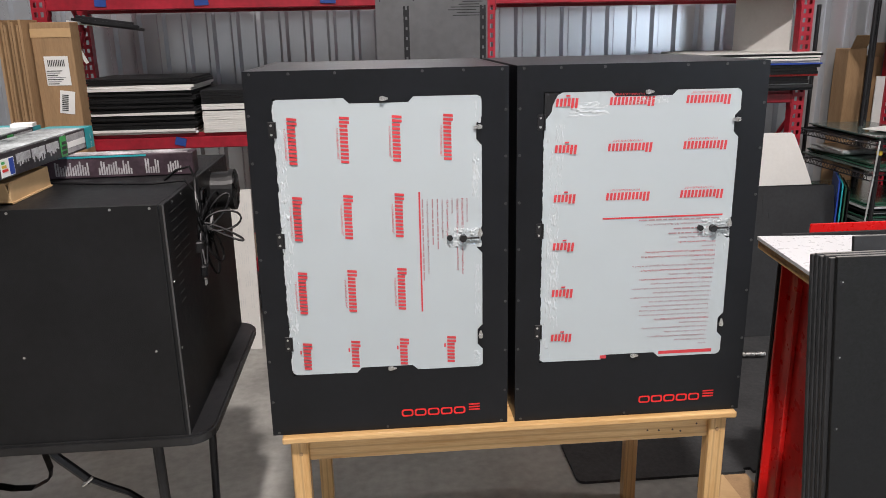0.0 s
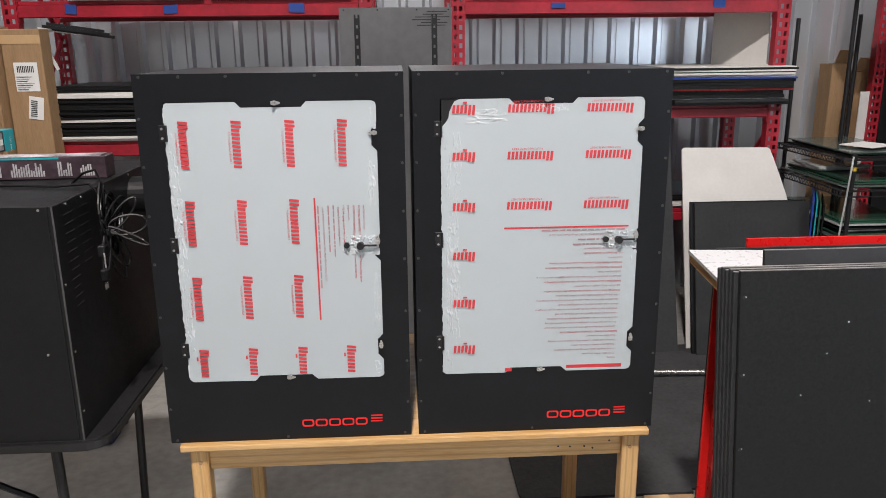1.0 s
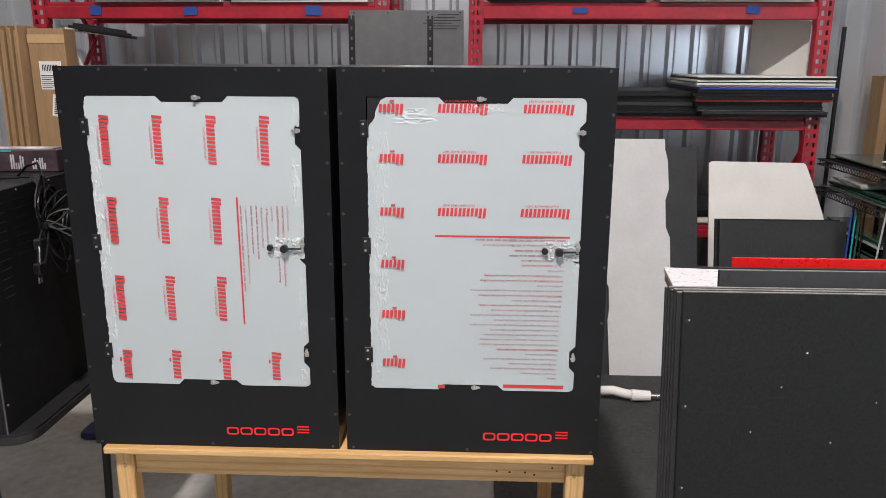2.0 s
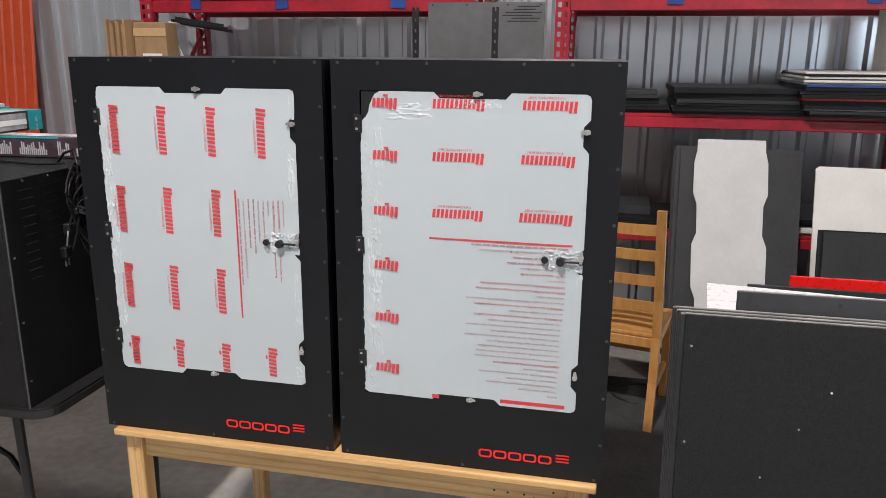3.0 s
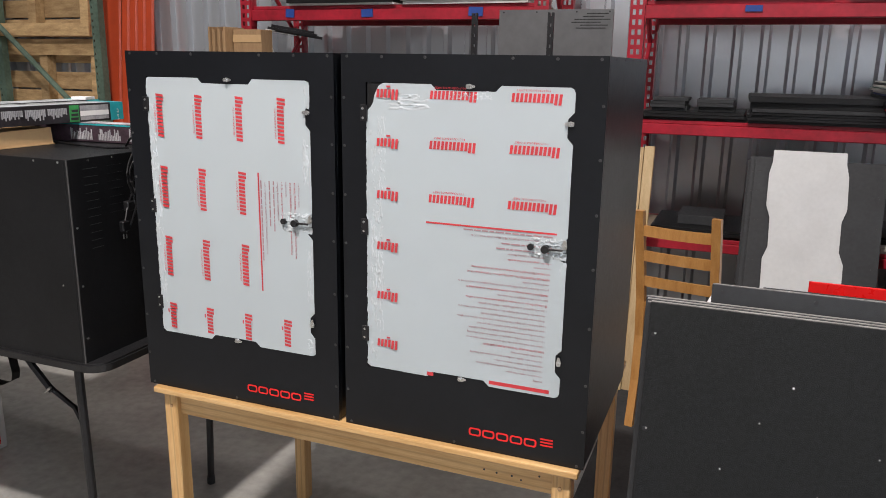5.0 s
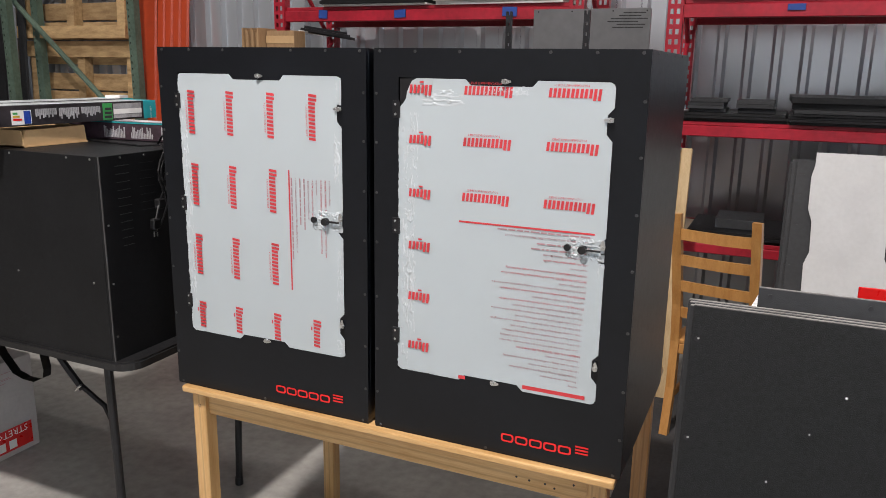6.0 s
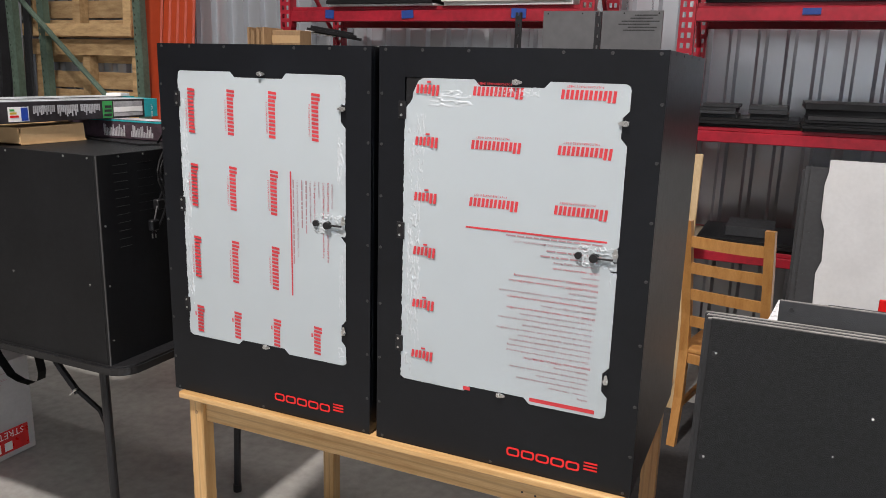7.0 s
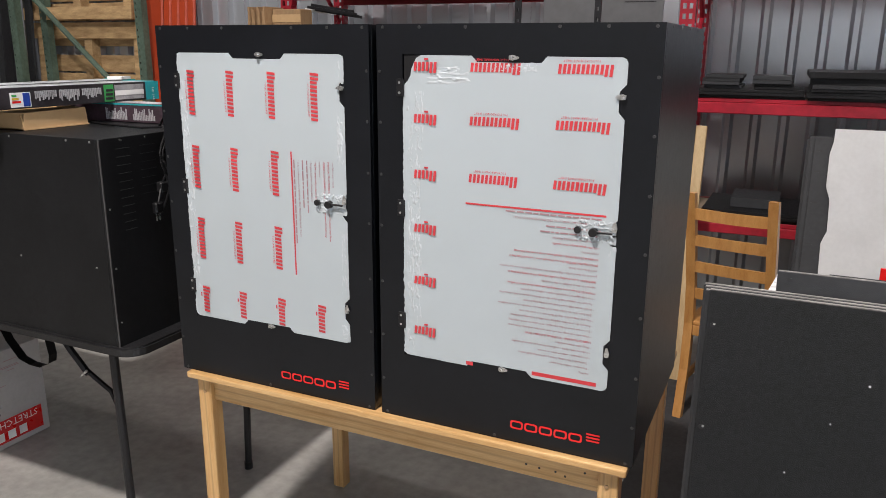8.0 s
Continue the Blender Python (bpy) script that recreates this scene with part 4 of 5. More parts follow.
BZ = CZ1 + 0.0655
for dx, yaw, y0 in ((0.0, -1.5, 1.565), (-0.140, 1.0, 1.63)):
    lb = thing("lamp_carton", -0.93 + dx, 2.0, BZ, "long black printed lamp carton with a teal end, on the tray", "carton", "lamp cartons")
    m = pose(-0.935 + dx, y0, BZ, 0, 0, yaw)
    part("body", block(-0.062, 0.062, 0.14, 0.80, 0, 0.060, m, 0.0015), CARTON, lb)
    part("end_flap", block(-0.063, 0.063, 0.745, 0.8015, -0.0005, 0.0605, m), TEAL, lb, "teal printed carton end")
    part("window_print", block(0.0622, 0.0632, 0.615, 0.735, 0.006, 0.054, m), GREYP, lb, "grey picture of a lamp tube")
    part("window_print", block(0.0634, 0.0640, 0.615, 0.735, 0.020, 0.036, m), PAPER, lb)
    part("brand_patch", block(0.0622, 0.0632, 0.572, 0.610, 0.002, 0.056, m), GREENI, lb, "green patch with dark marks")
    for k in range(3):
        part("mark", block(0.0634, 0.0640, 0.576 + 0.002 * k, 0.606, 0.008 + 0.013 * k, 0.016 + 0.013 * k, m), CARTON, lb)
    part("energy_label", block(0.0622, 0.0632, 0.245, 0.310, 0.004, 0.046, m), PAPER, lb, "white energy label with coloured bars")
    for k, mm in enumerate((GREENI, YELLOW, REDS)):
        part("label_bar", block(0.0634, 0.0640, 0.250, 0.265 + 0.006 * k, 0.034 - 0.009 * k, 0.040 - 0.009 * k, m), mm, lb)
    part("label_bar", block(0.0634, 0.0640, 0.285, 0.307, 0.006, 0.044, m), BLUEE, lb)
    r = random.Random(7)
    for j in range(3):
        for i in range(12):
            ya = 0.325 + j * 0.082 + i * 0.0062
            part("print_bar", block(0.0622, 0.0630, ya, ya + 0.0046, 0.048 - 0.036 * r.uniform(0.5, 1), 0.048, m), GREYP, lb)
    part("lid_print", block(-0.055, 0.055, 0.15, 0.745, 0.0602, 0.0610, m), mat("carton_lid_print", (0.40, 0.43, 0.44), 0.4, var=0.6, scale=10, col2=(0.03, 0.04, 0.04)), lb, "pale printed lid")
    if dx == 0.0:
        part("label_word", put(lettering("LED BAR", 0.011, Matrix.Identity(4)), m @ Matrix.Translation((0.0645, 0.772, 0.040)) @ pose(0, 0, 0, 90, 0, 90) @ pose(0, 0, 0, 0, 0, -90)), PAPER, lb)
part("flap", block(-0.03, 0.03, 0, 0.05, 0, 0.010, pose(-1.05, 2.36, BZ + 0.0615, 0, 0, 10)), PAPER, lb, "white carton flap")

# wrap carton on the floor behind the folding table, upside down
uc = thing("wrap_carton", -1.9, 2.16, 0, "white carton of stretch wrap standing upside down on the floor", "carton")
part("body", block(-2.1, -1.65, 1.90, 2.362, 0, 0.42, None, 0.003), SHIPW, uc)
part("red_band", block(-1.6495, -1.648, 1.90, 2.33, 0.025, 0.125), REDC, uc, "red printed band")
FACE = Matrix(((0, 0, 1, -1.647), (-1, 0, 0, 0), (0, -1, 0, 0), (0, 0, 0, 1)))
for s, size, y, z, mm in (("STRETCH WRAP", 0.042, 2.31, 0.118, PAPER), ("CAST", 0.030, 2.15, 0.165, INKB)):
    part("label_word", put(lettering(s, size, Matrix.Identity(4)), Matrix.Translation((0, y, z)) @ FACE), mm, uc)
for i in range(5):
    part("brand_bar", block(-1.6475, -1.6468, 2.01 + i * 0.052, 2.045 + i * 0.052, 0.035, 0.072), PAPER, uc)
part("code_bar", block(-1.6488, -1.6478, 2.08, 2.16, 0.180, 0.196), GREYP, uc)
r = random.Random(2)
for i in range(14):
    y, z = r.uniform(1.95, 2.2), r.uniform(0.22, 0.38)
    part("drawing_line", block(-1.6488, -1.6478, y, y + r.uniform(0.02, 0.1), z, z + 0.002), INKP, uc)

# white printed board leaning behind the cabinet
wb = thing("white_board", -0.9, 4.2, 0, "white plastic board with fine lines, leaning on the rack", "board")
m = pose(0, 4.20, 0, -4, 0, 0)
part("sheet", block(-1.10, -0.729, 0, 0.02, 0, 0.935, m, 0.002), WHITEB, wb)
r = random.Random(9)
for i in range(30):
    x, z = -0.83 + 0.012 * (i % 7), 0.12 + 0.13 * (i // 5)
    part("fine_line", block(x, x + 0.0015, -0.0012, -0.0003, z, z + r.uniform(0.05, 0.11), m), GREYL, wb)
gl = thing("work_glove", -1.14, 3.3, 0, "dark blue work glove lying under the table", "glove")
bm = bmesh.new()
for k in range(4):
    tube(bm, [(-1.12 + 0.025 * k, 3.30, 0.02), (-1.12 + 0.025 * k, 3.36, 0.03), (-1.12 + 0.026 * k, 3.40, 0.016)], 0.014, 8)
bx(bm, -1.14, -1.03, 3.20, 3.31, 0.004, 0.04, None, 0.01, 2)
part("shell", bm, mat("navy_knit", (0.015, 0.02, 0.07), 0.8), gl)


# ---- boards and workbench at the right ----
LEAN = pose(0, 1.497, 0, -8.0, 0, 0)
for i in range(6):
    x0 = 1.079 - 0.0022 * i + (0.006 if i == 0 else 0)
    m = LEAN @ Matrix.Translation((0, 0.0160 * i, 0))
    bo = thing("large_board", x0 + 0.46, 1.5 + 0.0160 * i, 0, "large charcoal textured board standing in a leaning pack", "board", "leaning boards")
    bm = block(x0, x0 + 0.93, 0, 0.0125, 0, 1.232 - 0.004 * (i % 2), m, 0.0012)
    part("sheet", bm, GREYB if i else mat("front_board", (0.0085, 0.0093, 0.0100), 0.58, var=0.3, scale=140, bump=0.6, bscale=800, spec=0.29), bo)
    part("cut_edge", block(x0 + 0.001, x0 + 0.929, 0.0014, 0.0111, 1.2322 - 0.004 * (i % 2), 1.2335 - 0.004 * (i % 2), m), EDGE, bo, "pale cut edge")
    if i < 2:
        for z in (1.155, 0.967, 0.785, 0.60):
            part("hole", rod(bmesh.new(), m @ Vector((x0 + 0.011, -0.0008, z + 0.015)), m @ Vector((x0 + 0.011, 0.001, z + 0.015)), 0.0045, 10), RUBBER, bo)
            part("rim", rod(bmesh.new(), m @ Vector((x0 + 0.014, -0.0012, z + 0.017)), m @ Vector((x0 + 0.014, 0.001, z + 0.017)), 0.0022, 8), CHROME, bo)
    if i == 0:
        for x, z, s in ((1.350, 1.105, 0.0021), (1.24, 0.93, 0.0014), (1.41, 0.91, 0.0014), (1.62, 0.84, 0.0016), (1.30, 1.03, 0.0012), (1.50, 1.0, 0.0012)):
            part("paint_fleck", rod(bmesh.new(), m @ Vector((x, -0.0008, z)), m @ Vector((x, 0.001, z)), s, 8), PAPER, bo)
m2 = pose(0, 1.600, 0, -8.0, 0, 0)
bo = thing("notched_board", 1.6, 1.6, 0, "charcoal board standing behind the leaning pack", "board", "leaning boards")
part("sheet", block(1.191, 2.05, 0, 0.012, 0, 1.252, m2, 0.0008), GREYB, bo)
part("cut_edge", block(1.192, 2.049, 0.0015, 0.0105, 1.2522, 1.2535, m2), EDGE, bo, "pale cut edge")
for x in (1.212, 1.38, 1.55, 1.72, 1.9):
    part("hole", rod(bmesh.new(), m2 @ Vector((x, -0.0008, 1.238)), m2 @ Vector((x, 0.001, 1.238)), 0.004, 10), RUBBER, bo)
MB = pose(1.195, 2.272, 0, 0, 0, -6.0)
wbn = thing("workbench", 1.7, 2.0, 0, "workbench with a white top and red steel side panel", "workbench")
part("top", block(0, 1.05, -0.47, 0, 1.098, 1.110, MB, 0.001), mat("white_laminate", (0.68, 0.69, 0.71), 0.3, var=0.012), wbn, "white laminate top")
part("plywood_edge", block(0.004, 1.046, -0.466, -0.004, 1.072, 1.0975, MB), PINE, wbn, "bare plywood under the top")
part("side_panel", block(0.110, 0.117, -0.40, -0.018, 0, 1.071, MB), REDC, wbn, "glossy red steel panel")
part("flange", block(0.085, 0.117, -0.016, -0.004, 0, 1.071, MB, 0.002), REDC, wbn)
part("flange", block(0.092, 0.109, -0.12, -0.075, 0, 1.071, MB, 0.003), REDC, wbn)
part("leg", block(0.98, 1.03, -0.45, -0.02, 0, 1.071, MB), REDC, wbn)
sheet("red_sheet", 1.416, 2.5, 2.345, 2.353, 0, 1.1225, REDS, "bright red plastic sheet standing behind the workbench", "sheet")
sheet("dark_sheet", 1.307, 2.42, 2.322, 2.332, 0, 1.098, GREYB, "charcoal sheet standing between workbench and red sheet", "sheet")
sheet("dark_sheet", 1.50, 2.4, 2.375, 2.385, 0, 1.100, GREYB, "charcoal sheet standing behind the red sheet", "sheet")

fl = carton("flat_box", 1.20, 1.40, 2.385, 2.565, 0, 0.05, CARD, "small flat brown cardboard box lying on the floor")
part("flap", block(1.205, 1.30, 2.39, 2.56, 0.0505, 0.053), CARDL, fl)
# foam floor mats with toothed edges
def foam_mat(x0, x1, y0, y1):
    bm = bmesh.new()
    pts, n = [(x0, y0 + 0.03), (x0 + 0.01, y0 + 0.008), (x0 + 0.03, y0)], 26
    for i in range(n):
        if i < 10:
            continue
        a, b = x0 + (x1 - x0) * i / n, x0 + (x1 - x0) * (i + 0.5) / n
        pts += [(a, y0), (b, y0), (b, y0 + 0.025), (x0 + (x1 - x0) * (i + 1) / n, y0 + 0.025)]
    pts += [(x1, y1), (x0, y1)]
    slab(bm, [(x, -y) for x, y in pts], 0, 0.012, pose(0, 0, 0.0, 90, 0, 0))
    for v in bm.verts:
        v.co.z = abs(v.co.z)
    return solid("foam_mat", bm, FOAM, "dark grey foam floor mat with toothed edge", "floor mat", "floor mats")


foam_mat(0.738, 2.46, 2.635, 4.15)

# ladder-back chair, its back to the viewer
ch = thing("ladder_back_chair", 1.0, 3.7, 0.012, "honey-stained pine ladder-back chair beside the table", "chair")
MC = pose(0.835, 3.655, 0.012, 0, 0, -12.0)


def bent(bm, pts, w, d, m):
    """A post of section w by d through the points, in m."""
    rings = [[bm.verts.new(m @ Vector((p[0] + a * w / 2, p[1] + b * d / 2, p[2]))) for a, b in ((-1, -1), (1, -1), (1, 1), (-1, 1))] for p in pts]
    for r0, r1 in zip(rings, rings[1:]):
        for k in range(4):
            bm.faces.new((r0[k], r0[(k + 1) % 4], r1[(k + 1) % 4], r1[k]))
    bm.faces.new(rings[0][::-1])
    bm.faces.new(rings[-1])
    return bm


for x in (0.018, 0.345):
    part("back_post", bent(bmesh.new(), [(x, -0.02, 0), (x, 0.02, 0.22), (x, 0.03, 0.44), (x, 0.01, 0.62), (x, -0.045, 0.85), (x, -0.10, 1.045)], 0.038, 0.034, MC), CHAIRM, ch)
    part("front_leg", block(x - 0.018, x + 0.018, 0.38, 0.416, 0, 0.43, MC, 0.003), CHAIRM, ch)
    part("side_stretcher", block(x - 0.01, x + 0.01, 0.04, 0.38, 0.16, 0.19, MC, 0.002), CHAIRM, ch)
    part("side_rail", block(x - 0.011, x + 0.011, 0.045, 0.38, 0.385, 0.43, MC, 0.002), CHAIRM, ch)
part("seat", block(-0.005, 0.368, 0.025, 0.435, 0.431, 0.452, MC, 0.006, 2), CHAIRM, ch)
part("rear_rail", block(0.037, 0.326, 0.02, 0.04, 0.385, 0.43, MC, 0.002), CHAIRM, ch)
part("front_rail", block(0.037, 0.326, 0.388, 0.408, 0.385, 0.43, MC, 0.002), CHAIRM, ch)
part("front_stretcher", block(0.037, 0.326, 0.39, 0.405, 0.22, 0.25, MC, 0.002), CHAIRM, ch)
for zc, yb in ((0.955, -0.077), (0.835, -0.043), (0.712, -0.012), (0.585, 0.014)):
    bm, n = bmesh.new(), 8
    rows = []
    for k in range(n + 1):
        x = 0.036 + 0.291 * k / n
        sag = -0.030 * math.sin(math.pi * k / n)
        rows.append([bm.verts.new(MC @ Vector((x, yb - sag + dy, zc + dz - 0.010 * math.sin(math.pi * k / n)))) for dy, dz in ((-0.008, -0.024), (0.008, -0.024), (0.0, 0.024), (-0.014, 0.024))])
    for a, b in zip(rows, rows[1:]):
        for k in range(4):
            bm.faces.new((a[k], a[(k + 1) % 4], b[(k + 1) % 4], b[k]))
    bm.faces.new(rows[0])
    bm.faces.new(rows[-1])
    part("slat", bm, CHAIRM, ch)

# things leaning on the right rack
for x0, x1, y, top in ((0.722, 0.748, 4.02, 1.262), (0.750, 0.800, 4.03, 1.268)):
    solid("lumber_plank", block(x0, x1, 0, 0.036, 0, top * 1.014, pose(0, y, 0.0, -9.5, 0, 0.0), 0.002), RAW, "pale raw lumber plank leaning on the rack", "plank", "planks")
ML = pose(0, 4.035, 0.012, -17.0, 0, 0)
L = 1.253 / math.cos(radians(17.0))
half = [(0.0, 0.16), (0.30, 0.165), (0.36, 0.155), (0.48, 0.155), (0.54, 0.178), (0.76, 0.180), (0.82, 0.158), (0.97, 0.160), (1.03, 0.180), (1.19, 0.178), (1.25, 0.165), (L, 0.163)]
outl = [(1.535 + w + 0.028 * (1 - z / L), z) for z, w in half] + [(1.530 - w + 0.028 * (1 - z / L), z) for z, w in reversed(half)]
ws = thing("wavy_sheet", 1.53, 4.06, 0.012, "pale grey sheet with scalloped edges leaning on the rack", "sheet")
part("sheet", slab(bmesh.new(), outl, 0, 0.010, ML), GREYL, ws)
for x0, x1, dy, top, lab in ((1.285, 1.880, 0.014, 1.225, "charcoal board leaning behind the pale sheet"), (1.262, 1.60, 0.030, 1.235, "charcoal board with punched slots leaning on the rack"), (1.250, 1.60, 0.046, 1.220, "charcoal board leaning at the back of the row")):
    m = ML @ Matrix.Translation((0, dy, 0))
    db = thing("leaning_board", (x0 + x1) / 2, 4.08, 0.012, lab, "board", "boards on the rack front")
    part("sheet", block(x0, x1, 0, 0.012, 0, (top - 0.012) / math.cos(radians(17.0)), m, 0.0008), GREYB, db)
    for z in (0.55, 0.75, 0.95, 1.10, 1.20):
        part("slot", block(x0 + 0.012, x0 + 0.040, -0.0012, -0.0002, z, z + 0.006, m), RUBBER, db)
        part("slot", block(x1 - 0.03, x1 - 0.022, -0.0012, -0.0002, z, z + 0.006, m), RUBBER, db)
MW = pose(0, 4.09, 0.012, -14.0, 0, 0)
lw = thing("offwhite_sheet", 2.2, 4.1, 0.012, "large off-white sheet with a cut corner leaning on the rack", "sheet")
S = 1 / math.cos(radians(14))
part("sheet", slab(bmesh.new(), [(1.945, 0), (2.63, 0), (2.63, 0.78 * S), (2.575, 0.80 * S), (2.56, 0.86 * S), (2.52, 0.98 * S), (2.468, 1.122 * S), (2.45, 1.132 * S), (1.955, 1.138 * S), (1.940, 1.126 * S)], 0, 0.012, MW), WHITEB, lw)
for x0, x1, y, top, mm in ((1.945, 2.61, 4.005, 0.862, BLACK2), (1.965, 2.635, 3.985, 0.858, GREYB)):
    m = pose(0, y, 0.012, -13.0, 0, 0)
    bb = thing("short_board", (x0 + x1) / 2, y, 0.012, "dark board with etched lines leaning on the white panel", "board", "boards on the rack front")
    part("sheet", block(x0, x1, 0, 0.013, 0, (top - 0.012) / math.cos(radians(13)), m, 0.001), mm, bb)
    for k, (xx, hh) in enumerate(((2.10, 0.09), (2.135, 0.16), (2.165, 0.10), (2.20, 0.16), (2.235, 0.09))):
        part("slot", block(xx, xx + 0.004, -0.0012, -0.0002, 0.69, 0.69 + 0.8 * hh, m), RUBBER, bb)
# white wand lying on the mat, and a black lead
wd = thing("cleaning_wand", 1.5, 3.71, 0.012, "white plastic wand with a steel rod lying on the mat", "wand")
part("handle", tube(bmesh.new(), [(1.30, 3.735, 0.055), (1.36, 3.73, 0.060), (1.42, 3.715, 0.050), (1.46, 3.71, 0.045)], 0.024, 12), PAPER, wd, smooth=True)
part("socket", rod(bmesh.new(), (1.45, 3.71, 0.045), (1.545, 3.71, 0.042), 0.030, 16, 0.026), PAPER, wd)
part("rod", rod(bmesh.new(), (1.545, 3.71, 0.042), (2.05, 3.69, 0.036), 0.012), CHROME, wd)
solid("floor_cable", tube(bmesh.new(), [(1.16 + 0.16 * math.cos(a), 3.95 + 0.12 * math.sin(a), 0.017) for a in [0.35 * k for k in range(14)]], 0.005, 6), RUBBER, "black cable lying in a loop on the mat", "cable")


# ---- wire shelving and cartons at the far right ----
wr = thing("wire_rack", 2.95, 4.4, 0, "black wire shelving rack loaded with glass sheets", "rack")
WX0, WX1, WY0, WY1 = 2.70, 3.14, 3.98, 4.74
for x, y, top in ((WX0 + 0.05, WY1, 1.88), (WX1, WY1, 1.9), (WX0 + 0.05, WY0, 1.15), (WX1, WY0, 1.9)):
    part("post", rod(bmesh.new(), (x, y, 0), (x, y, top), 0.0125, 12), STEELB, wr)
for z in (0.25, 0.62, 0.95, 1.12):
    bm = bmesh.new()
    for y in (WY0 - 0.02, WY1 + 0.02):
        for dz in (0, -0.03):
            rod(bm, (WX0, y, z + dz), (WX1 + 0.02, y, z + dz), 0.004, 6)
    for x in (WX0, WX1 + 0.02):
        for dz in (0, -0.03):
            rod(bm, (x, WY0 - 0.02, z + dz), (x, WY1 + 0.02, z + dz), 0.004, 6)
        for k in range(24):
            y = WY0 + (WY1 - WY0) * k / 24
            rod(bm, (x, y, z - 0.03), (x, y + 0.016, z), 0.002, 4)
            rod(bm, (x, y + 0.016, z), (x, y + 0.032, z - 0.03), 0.002, 4)
    for k in range(26):
        y = WY0 + (WY1 - WY0) * k / 25
        rod(bm, (WX0, y, z + 0.003), (WX1 + 0.02, y, z + 0.003), 0.002, 4)
    part("wire_shelf", bm, STEELB, wr)
for z, n in ((1.127, 3), (0.957, 4), (0.627, 14), (0.257, 14)):
    r = random.Random(int(z * 100))
    for i in range(n):
        w = r.uniform(0.0, 0.06)
        sheet("glass_sheet", WX0 + 0.01 + w, WX1 - 0.02 + w * 0.5, WY0 + w, WY1 - 0.04, z + i * 0.011, z + i * 0.011 + 0.008, (GLASS, GREENE, BLACK2, WRAP)[r.randrange(4)], "sheet of dark or greenish glazing lying on the wire shelf", "glass sheet", "glass sheets", r.uniform(-3, 3))
sheet("paper_sheet", 2.84, 3.06, 4.10, 4.30, 1.168, 1.174, PAPER, "white paper lying on the glass", "paper", yaw=25)
sheet("wrapped_parcel", 2.74, 3.08, 4.35, 4.65, 1.003, 1.033, WRAP, "parcel in clear plastic wrap on the wire shelf", "parcel", yaw=8, bev=0.008)
part("strap", tube(bmesh.new(), [(WX0 + 0.03, WY0 - 0.02, 1.14), (WX0 + 0.0, WY0 - 0.05, 0.95), (WX0 - 0.03, WY0 - 0.07, 0.7)], 0.005, 6), WRAP, wr, "clear plastic strap tied to the post")
part("tie", rod(bmesh.new(), (WX0 + 0.05, WY0, 1.06), (WX0 + 0.05, WY0, 1.09), 0.016), YELLOW, wr, "yellow tape tie")
for i, mm in enumerate((BLUEE, TEAL, GREENE, BLACK2)):
    solid("coloured_sheet", block(0, 0.008, 0, 0.45, 0, 0.90 - 0.02 * i, pose(2.60 + 0.022 * i, 4.08, 0, 0, 0, -27.5)), mm, "coloured plastic sheet standing on edge by the wire rack", "sheet", "standing sheets")
for x0, x1, y0, y1, z1 in ((3.180, 3.31, 5.06, 5.22, 1.60), (3.322, 3.43, 5.06, 5.2, 1.55)):
    c = carton("open_carton", x0, x1, y0, y1, 0, z1, CARD, "tall open brown carton standing by the wall")
    part("flap", block(x0 + 0.01, x1 - 0.01, 0, 0.004, 0, 0.10, pose(0, y0 - 0.004, z1, 30, 0, 0)), CARD, c)
sheet("label_card", 3.34, 3.43, 4.965, 4.975, 0, 1.42, PAPER, "white card standing before the carton", "card")
dr = thing("far_rack", 3.6, 5.0, 0, "red rack upright with black rolls beside it", "rack")
part("upright", rack_post(bmesh.new(), 3.40, 4.95, 2.7), REDP, dr)
part("rail", block(3.40, 4.3, 4.96, 5.0, 1.62, 1.70), REDP, dr)
for i in range(4):
    solid("black_sheet", block(0, 0.26, 0, 0.01, 0, 1.9 - 0.1 * i, pose(3.50 + 0.2 * i, 4.9 + 0.04 * (i % 2), 0, -4, 0, 10 * (i % 2))), BLACK2, "black sheet leaning on the far rack", "sheet", "far sheets")
for i in range(3):
    solid("top_bar", rod(bmesh.new(), (2.95, 4.4 + 0.03 * i, 2.02 + 0.01 * i), (3.9, 4.5 + 0.02 * i, 2.05), 0.01, 8), STEELB, "black tube lying across the wire rack's top", "tube", "tubes")
solid("cross_bar", block(2.9, 3.95, 4.35, 4.60, 1.985, 2.008), STEELB, "black shelf plate on top of the posts", "shelf")
for x in (2.95, 3.9):
    solid("shelf_post", rod(bmesh.new(), (x, 4.48, 0), (x, 4.48, 1.985), 0.0125, 10), STEELB, "black steel shelf post", "post", "shelf posts")


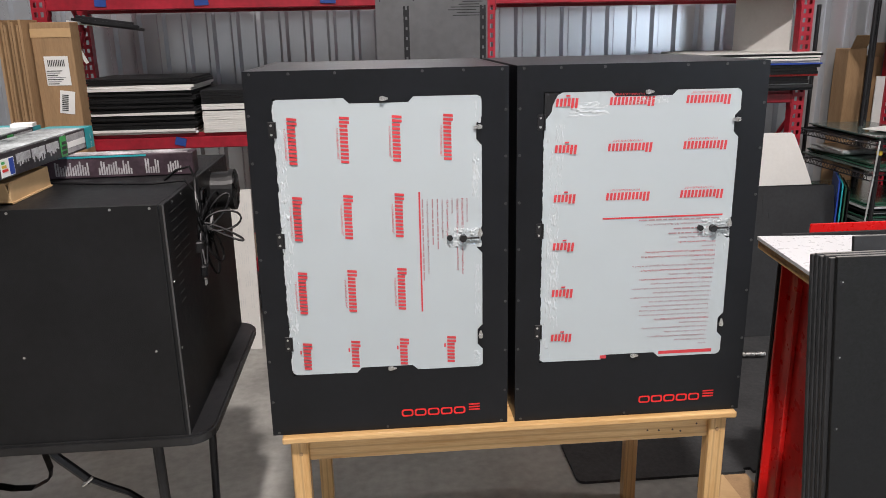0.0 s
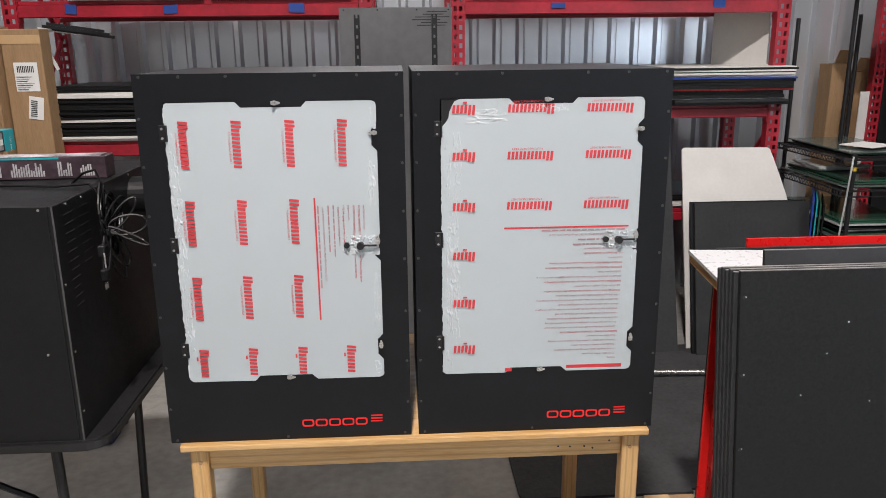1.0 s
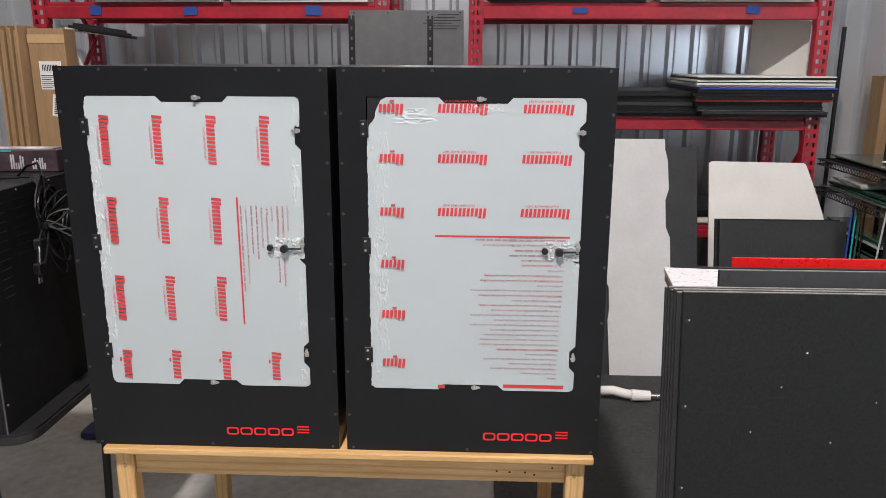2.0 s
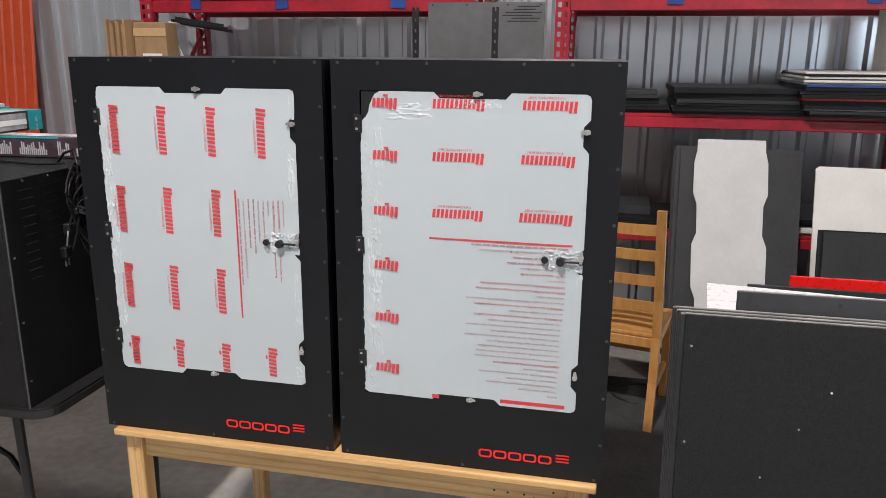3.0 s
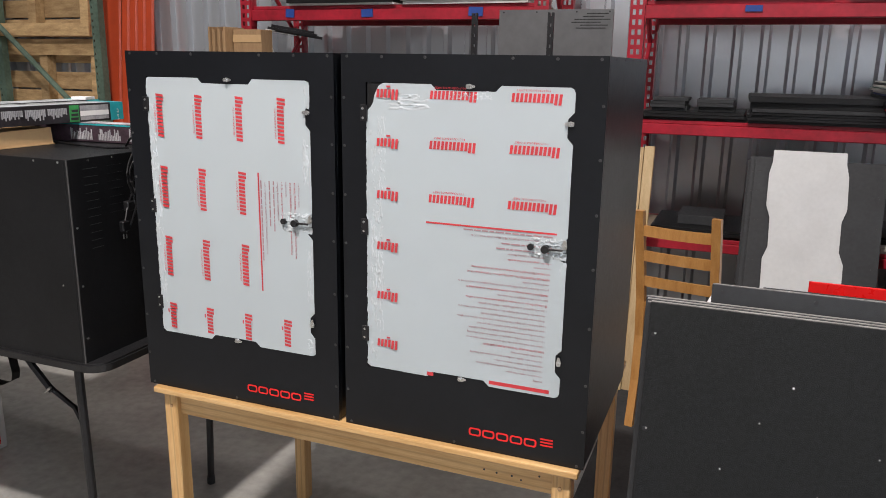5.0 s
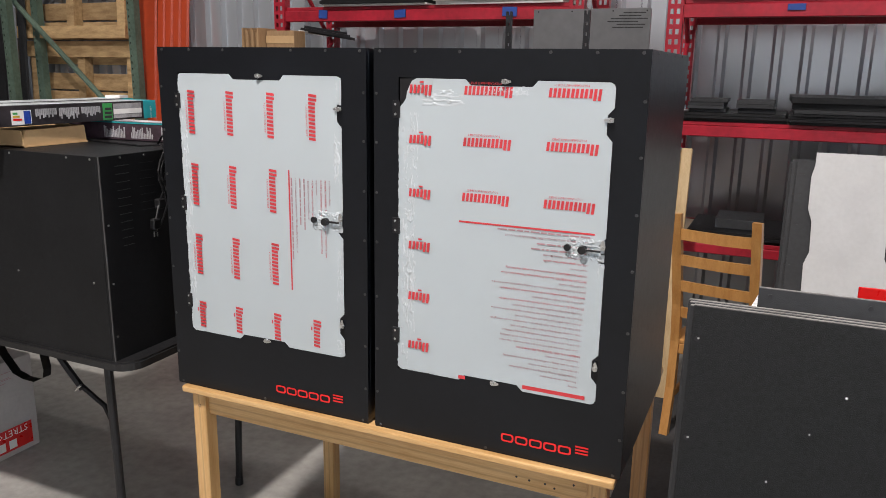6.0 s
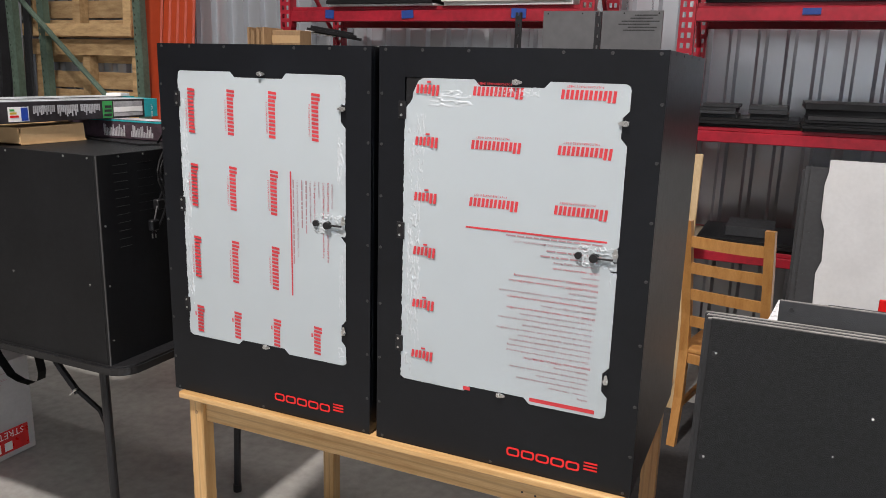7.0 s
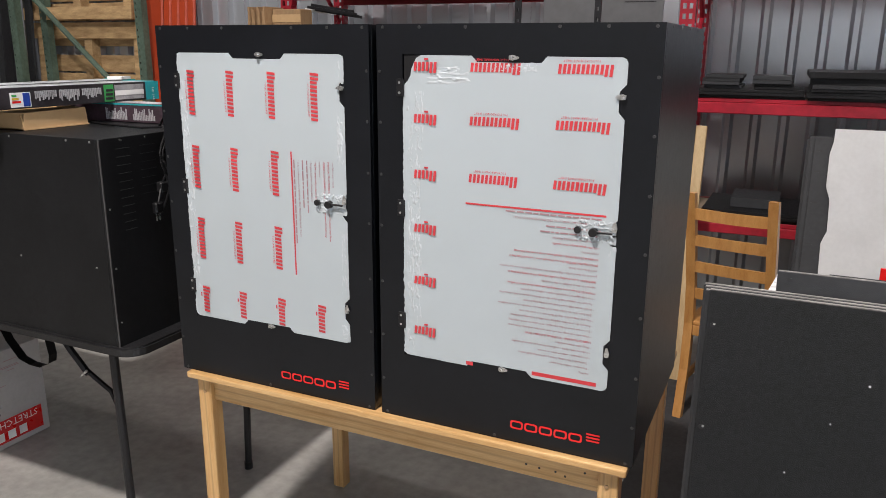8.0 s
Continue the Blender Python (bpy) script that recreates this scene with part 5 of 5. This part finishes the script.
# ---- orange sheets, green rack and pallets at the far left ----
for i, x in enumerate((-3.685, -3.46, -3.38, -3.30, -3.22)):
    bm, w = bmesh.new(), 0.215 if i == 0 else 0.078
    pr = [(0, 0), (0.012, -0.012), (w - 0.012, -0.012), (w, 0)]
    lo = [bm.verts.new((x + a, 4.95 - 0.01 * (i > 0) + b, 0)) for a, b in pr]
    hi = [bm.verts.new((x + a, 5.20 + b, 2.6)) for a, b in pr]
    bl = [bm.verts.new((x + a, 4.955, 0)) for a in (0, w)]
    bh = [bm.verts.new((x + a, 5.205, 2.6)) for a in (0, w)]
    for k in range(3):
        bm.faces.new((lo[k], lo[k + 1], hi[k + 1], hi[k]))
    bm.faces.new((bl[1], bl[0], bh[0], bh[1]))
    for ring in ((lo[0], hi[0], bh[0], bl[0]), (lo[3], bl[1], bh[1], hi[3]), (*hi, bh[1], bh[0]), (*lo[::-1], bl[0], bl[1])):
        bm.faces.new(ring)
    solid("orange_sheet", bm, ORANGE, "orange painted steel trim sheet leaning on the wall", "steel sheet", "orange sheets")


def pallet(z0, y, yaw=0.0, flip=False):
    p = thing("pallet", -4.3, y, z0, "weathered wooden pallet standing upright in the green rack", "pallet", "pallets")
    m = pose(-4.92, y, z0, -3, 0, yaw)
    for x in (0, 0.56, 1.12):
        part("stringer", block(x, x + 0.085, 0, 0.09, 0, 1.06, m, 0.002), PALLET, p)
    for a, w in ((0, 0.10), (0.93, 0.13)):
        part("deck_board", block(-0.02, 1.22, -0.020, -0.0005, a, a + w, m, 0.002), PALLET, p)
    for k, (a, w) in enumerate(((0.0, 0.14), (0.155, 0.14), (0.36, 0.14), (0.515, 0.13), (0.66, 0.14), (0.875, 0.14))):
        part("rear_board", block(-0.01, 1.21, 0.0905, 0.108, a, a + w, m, 0.002), PALLET, p)
    return p


gr = thing("green_rack", -4.2, 4.95, 0, "green steel pallet rack frame with a diagonal brace", "rack")
for x, y in ((-4.72, 4.72), (-4.74, 5.02), (-3.60, 4.96)):
    part("upright", rack_post(bmesh.new(), x, y, 2.8, 0.076, 0.06, True), GREENP, gr)
part("brace", rod(bmesh.new(), (-4.72, 4.85, 2.12), (-3.62, 4.93, 1.12), 0.022, 8), GREENP, gr)
part("brace", rod(bmesh.new(), (-4.72, 4.85, 0.2), (-3.62, 4.93, 1.12), 0.022, 8), GREENP, gr)
part("beam", block(-4.9, -3.55, 4.98, 5.2, 0.68, 0.75), GREENP, gr)
pallet(0.75, 5.07)
pallet(1.83, 5.04)
for i in range(7):
    solid("upright_sheet", block(0, 0.10, 0, 0.02, 0, 2.5 - 0.1 * (i % 3), pose(-5.75 + 0.14 * i, 4.9 + 0.03 * (i % 2), 0, -3, 0, 12 * (i % 3 - 1))), (GREYB, STEELB, WALLM)[i % 3], "long dark or grey steel trim standing against the wall", "steel trim", "standing trims")
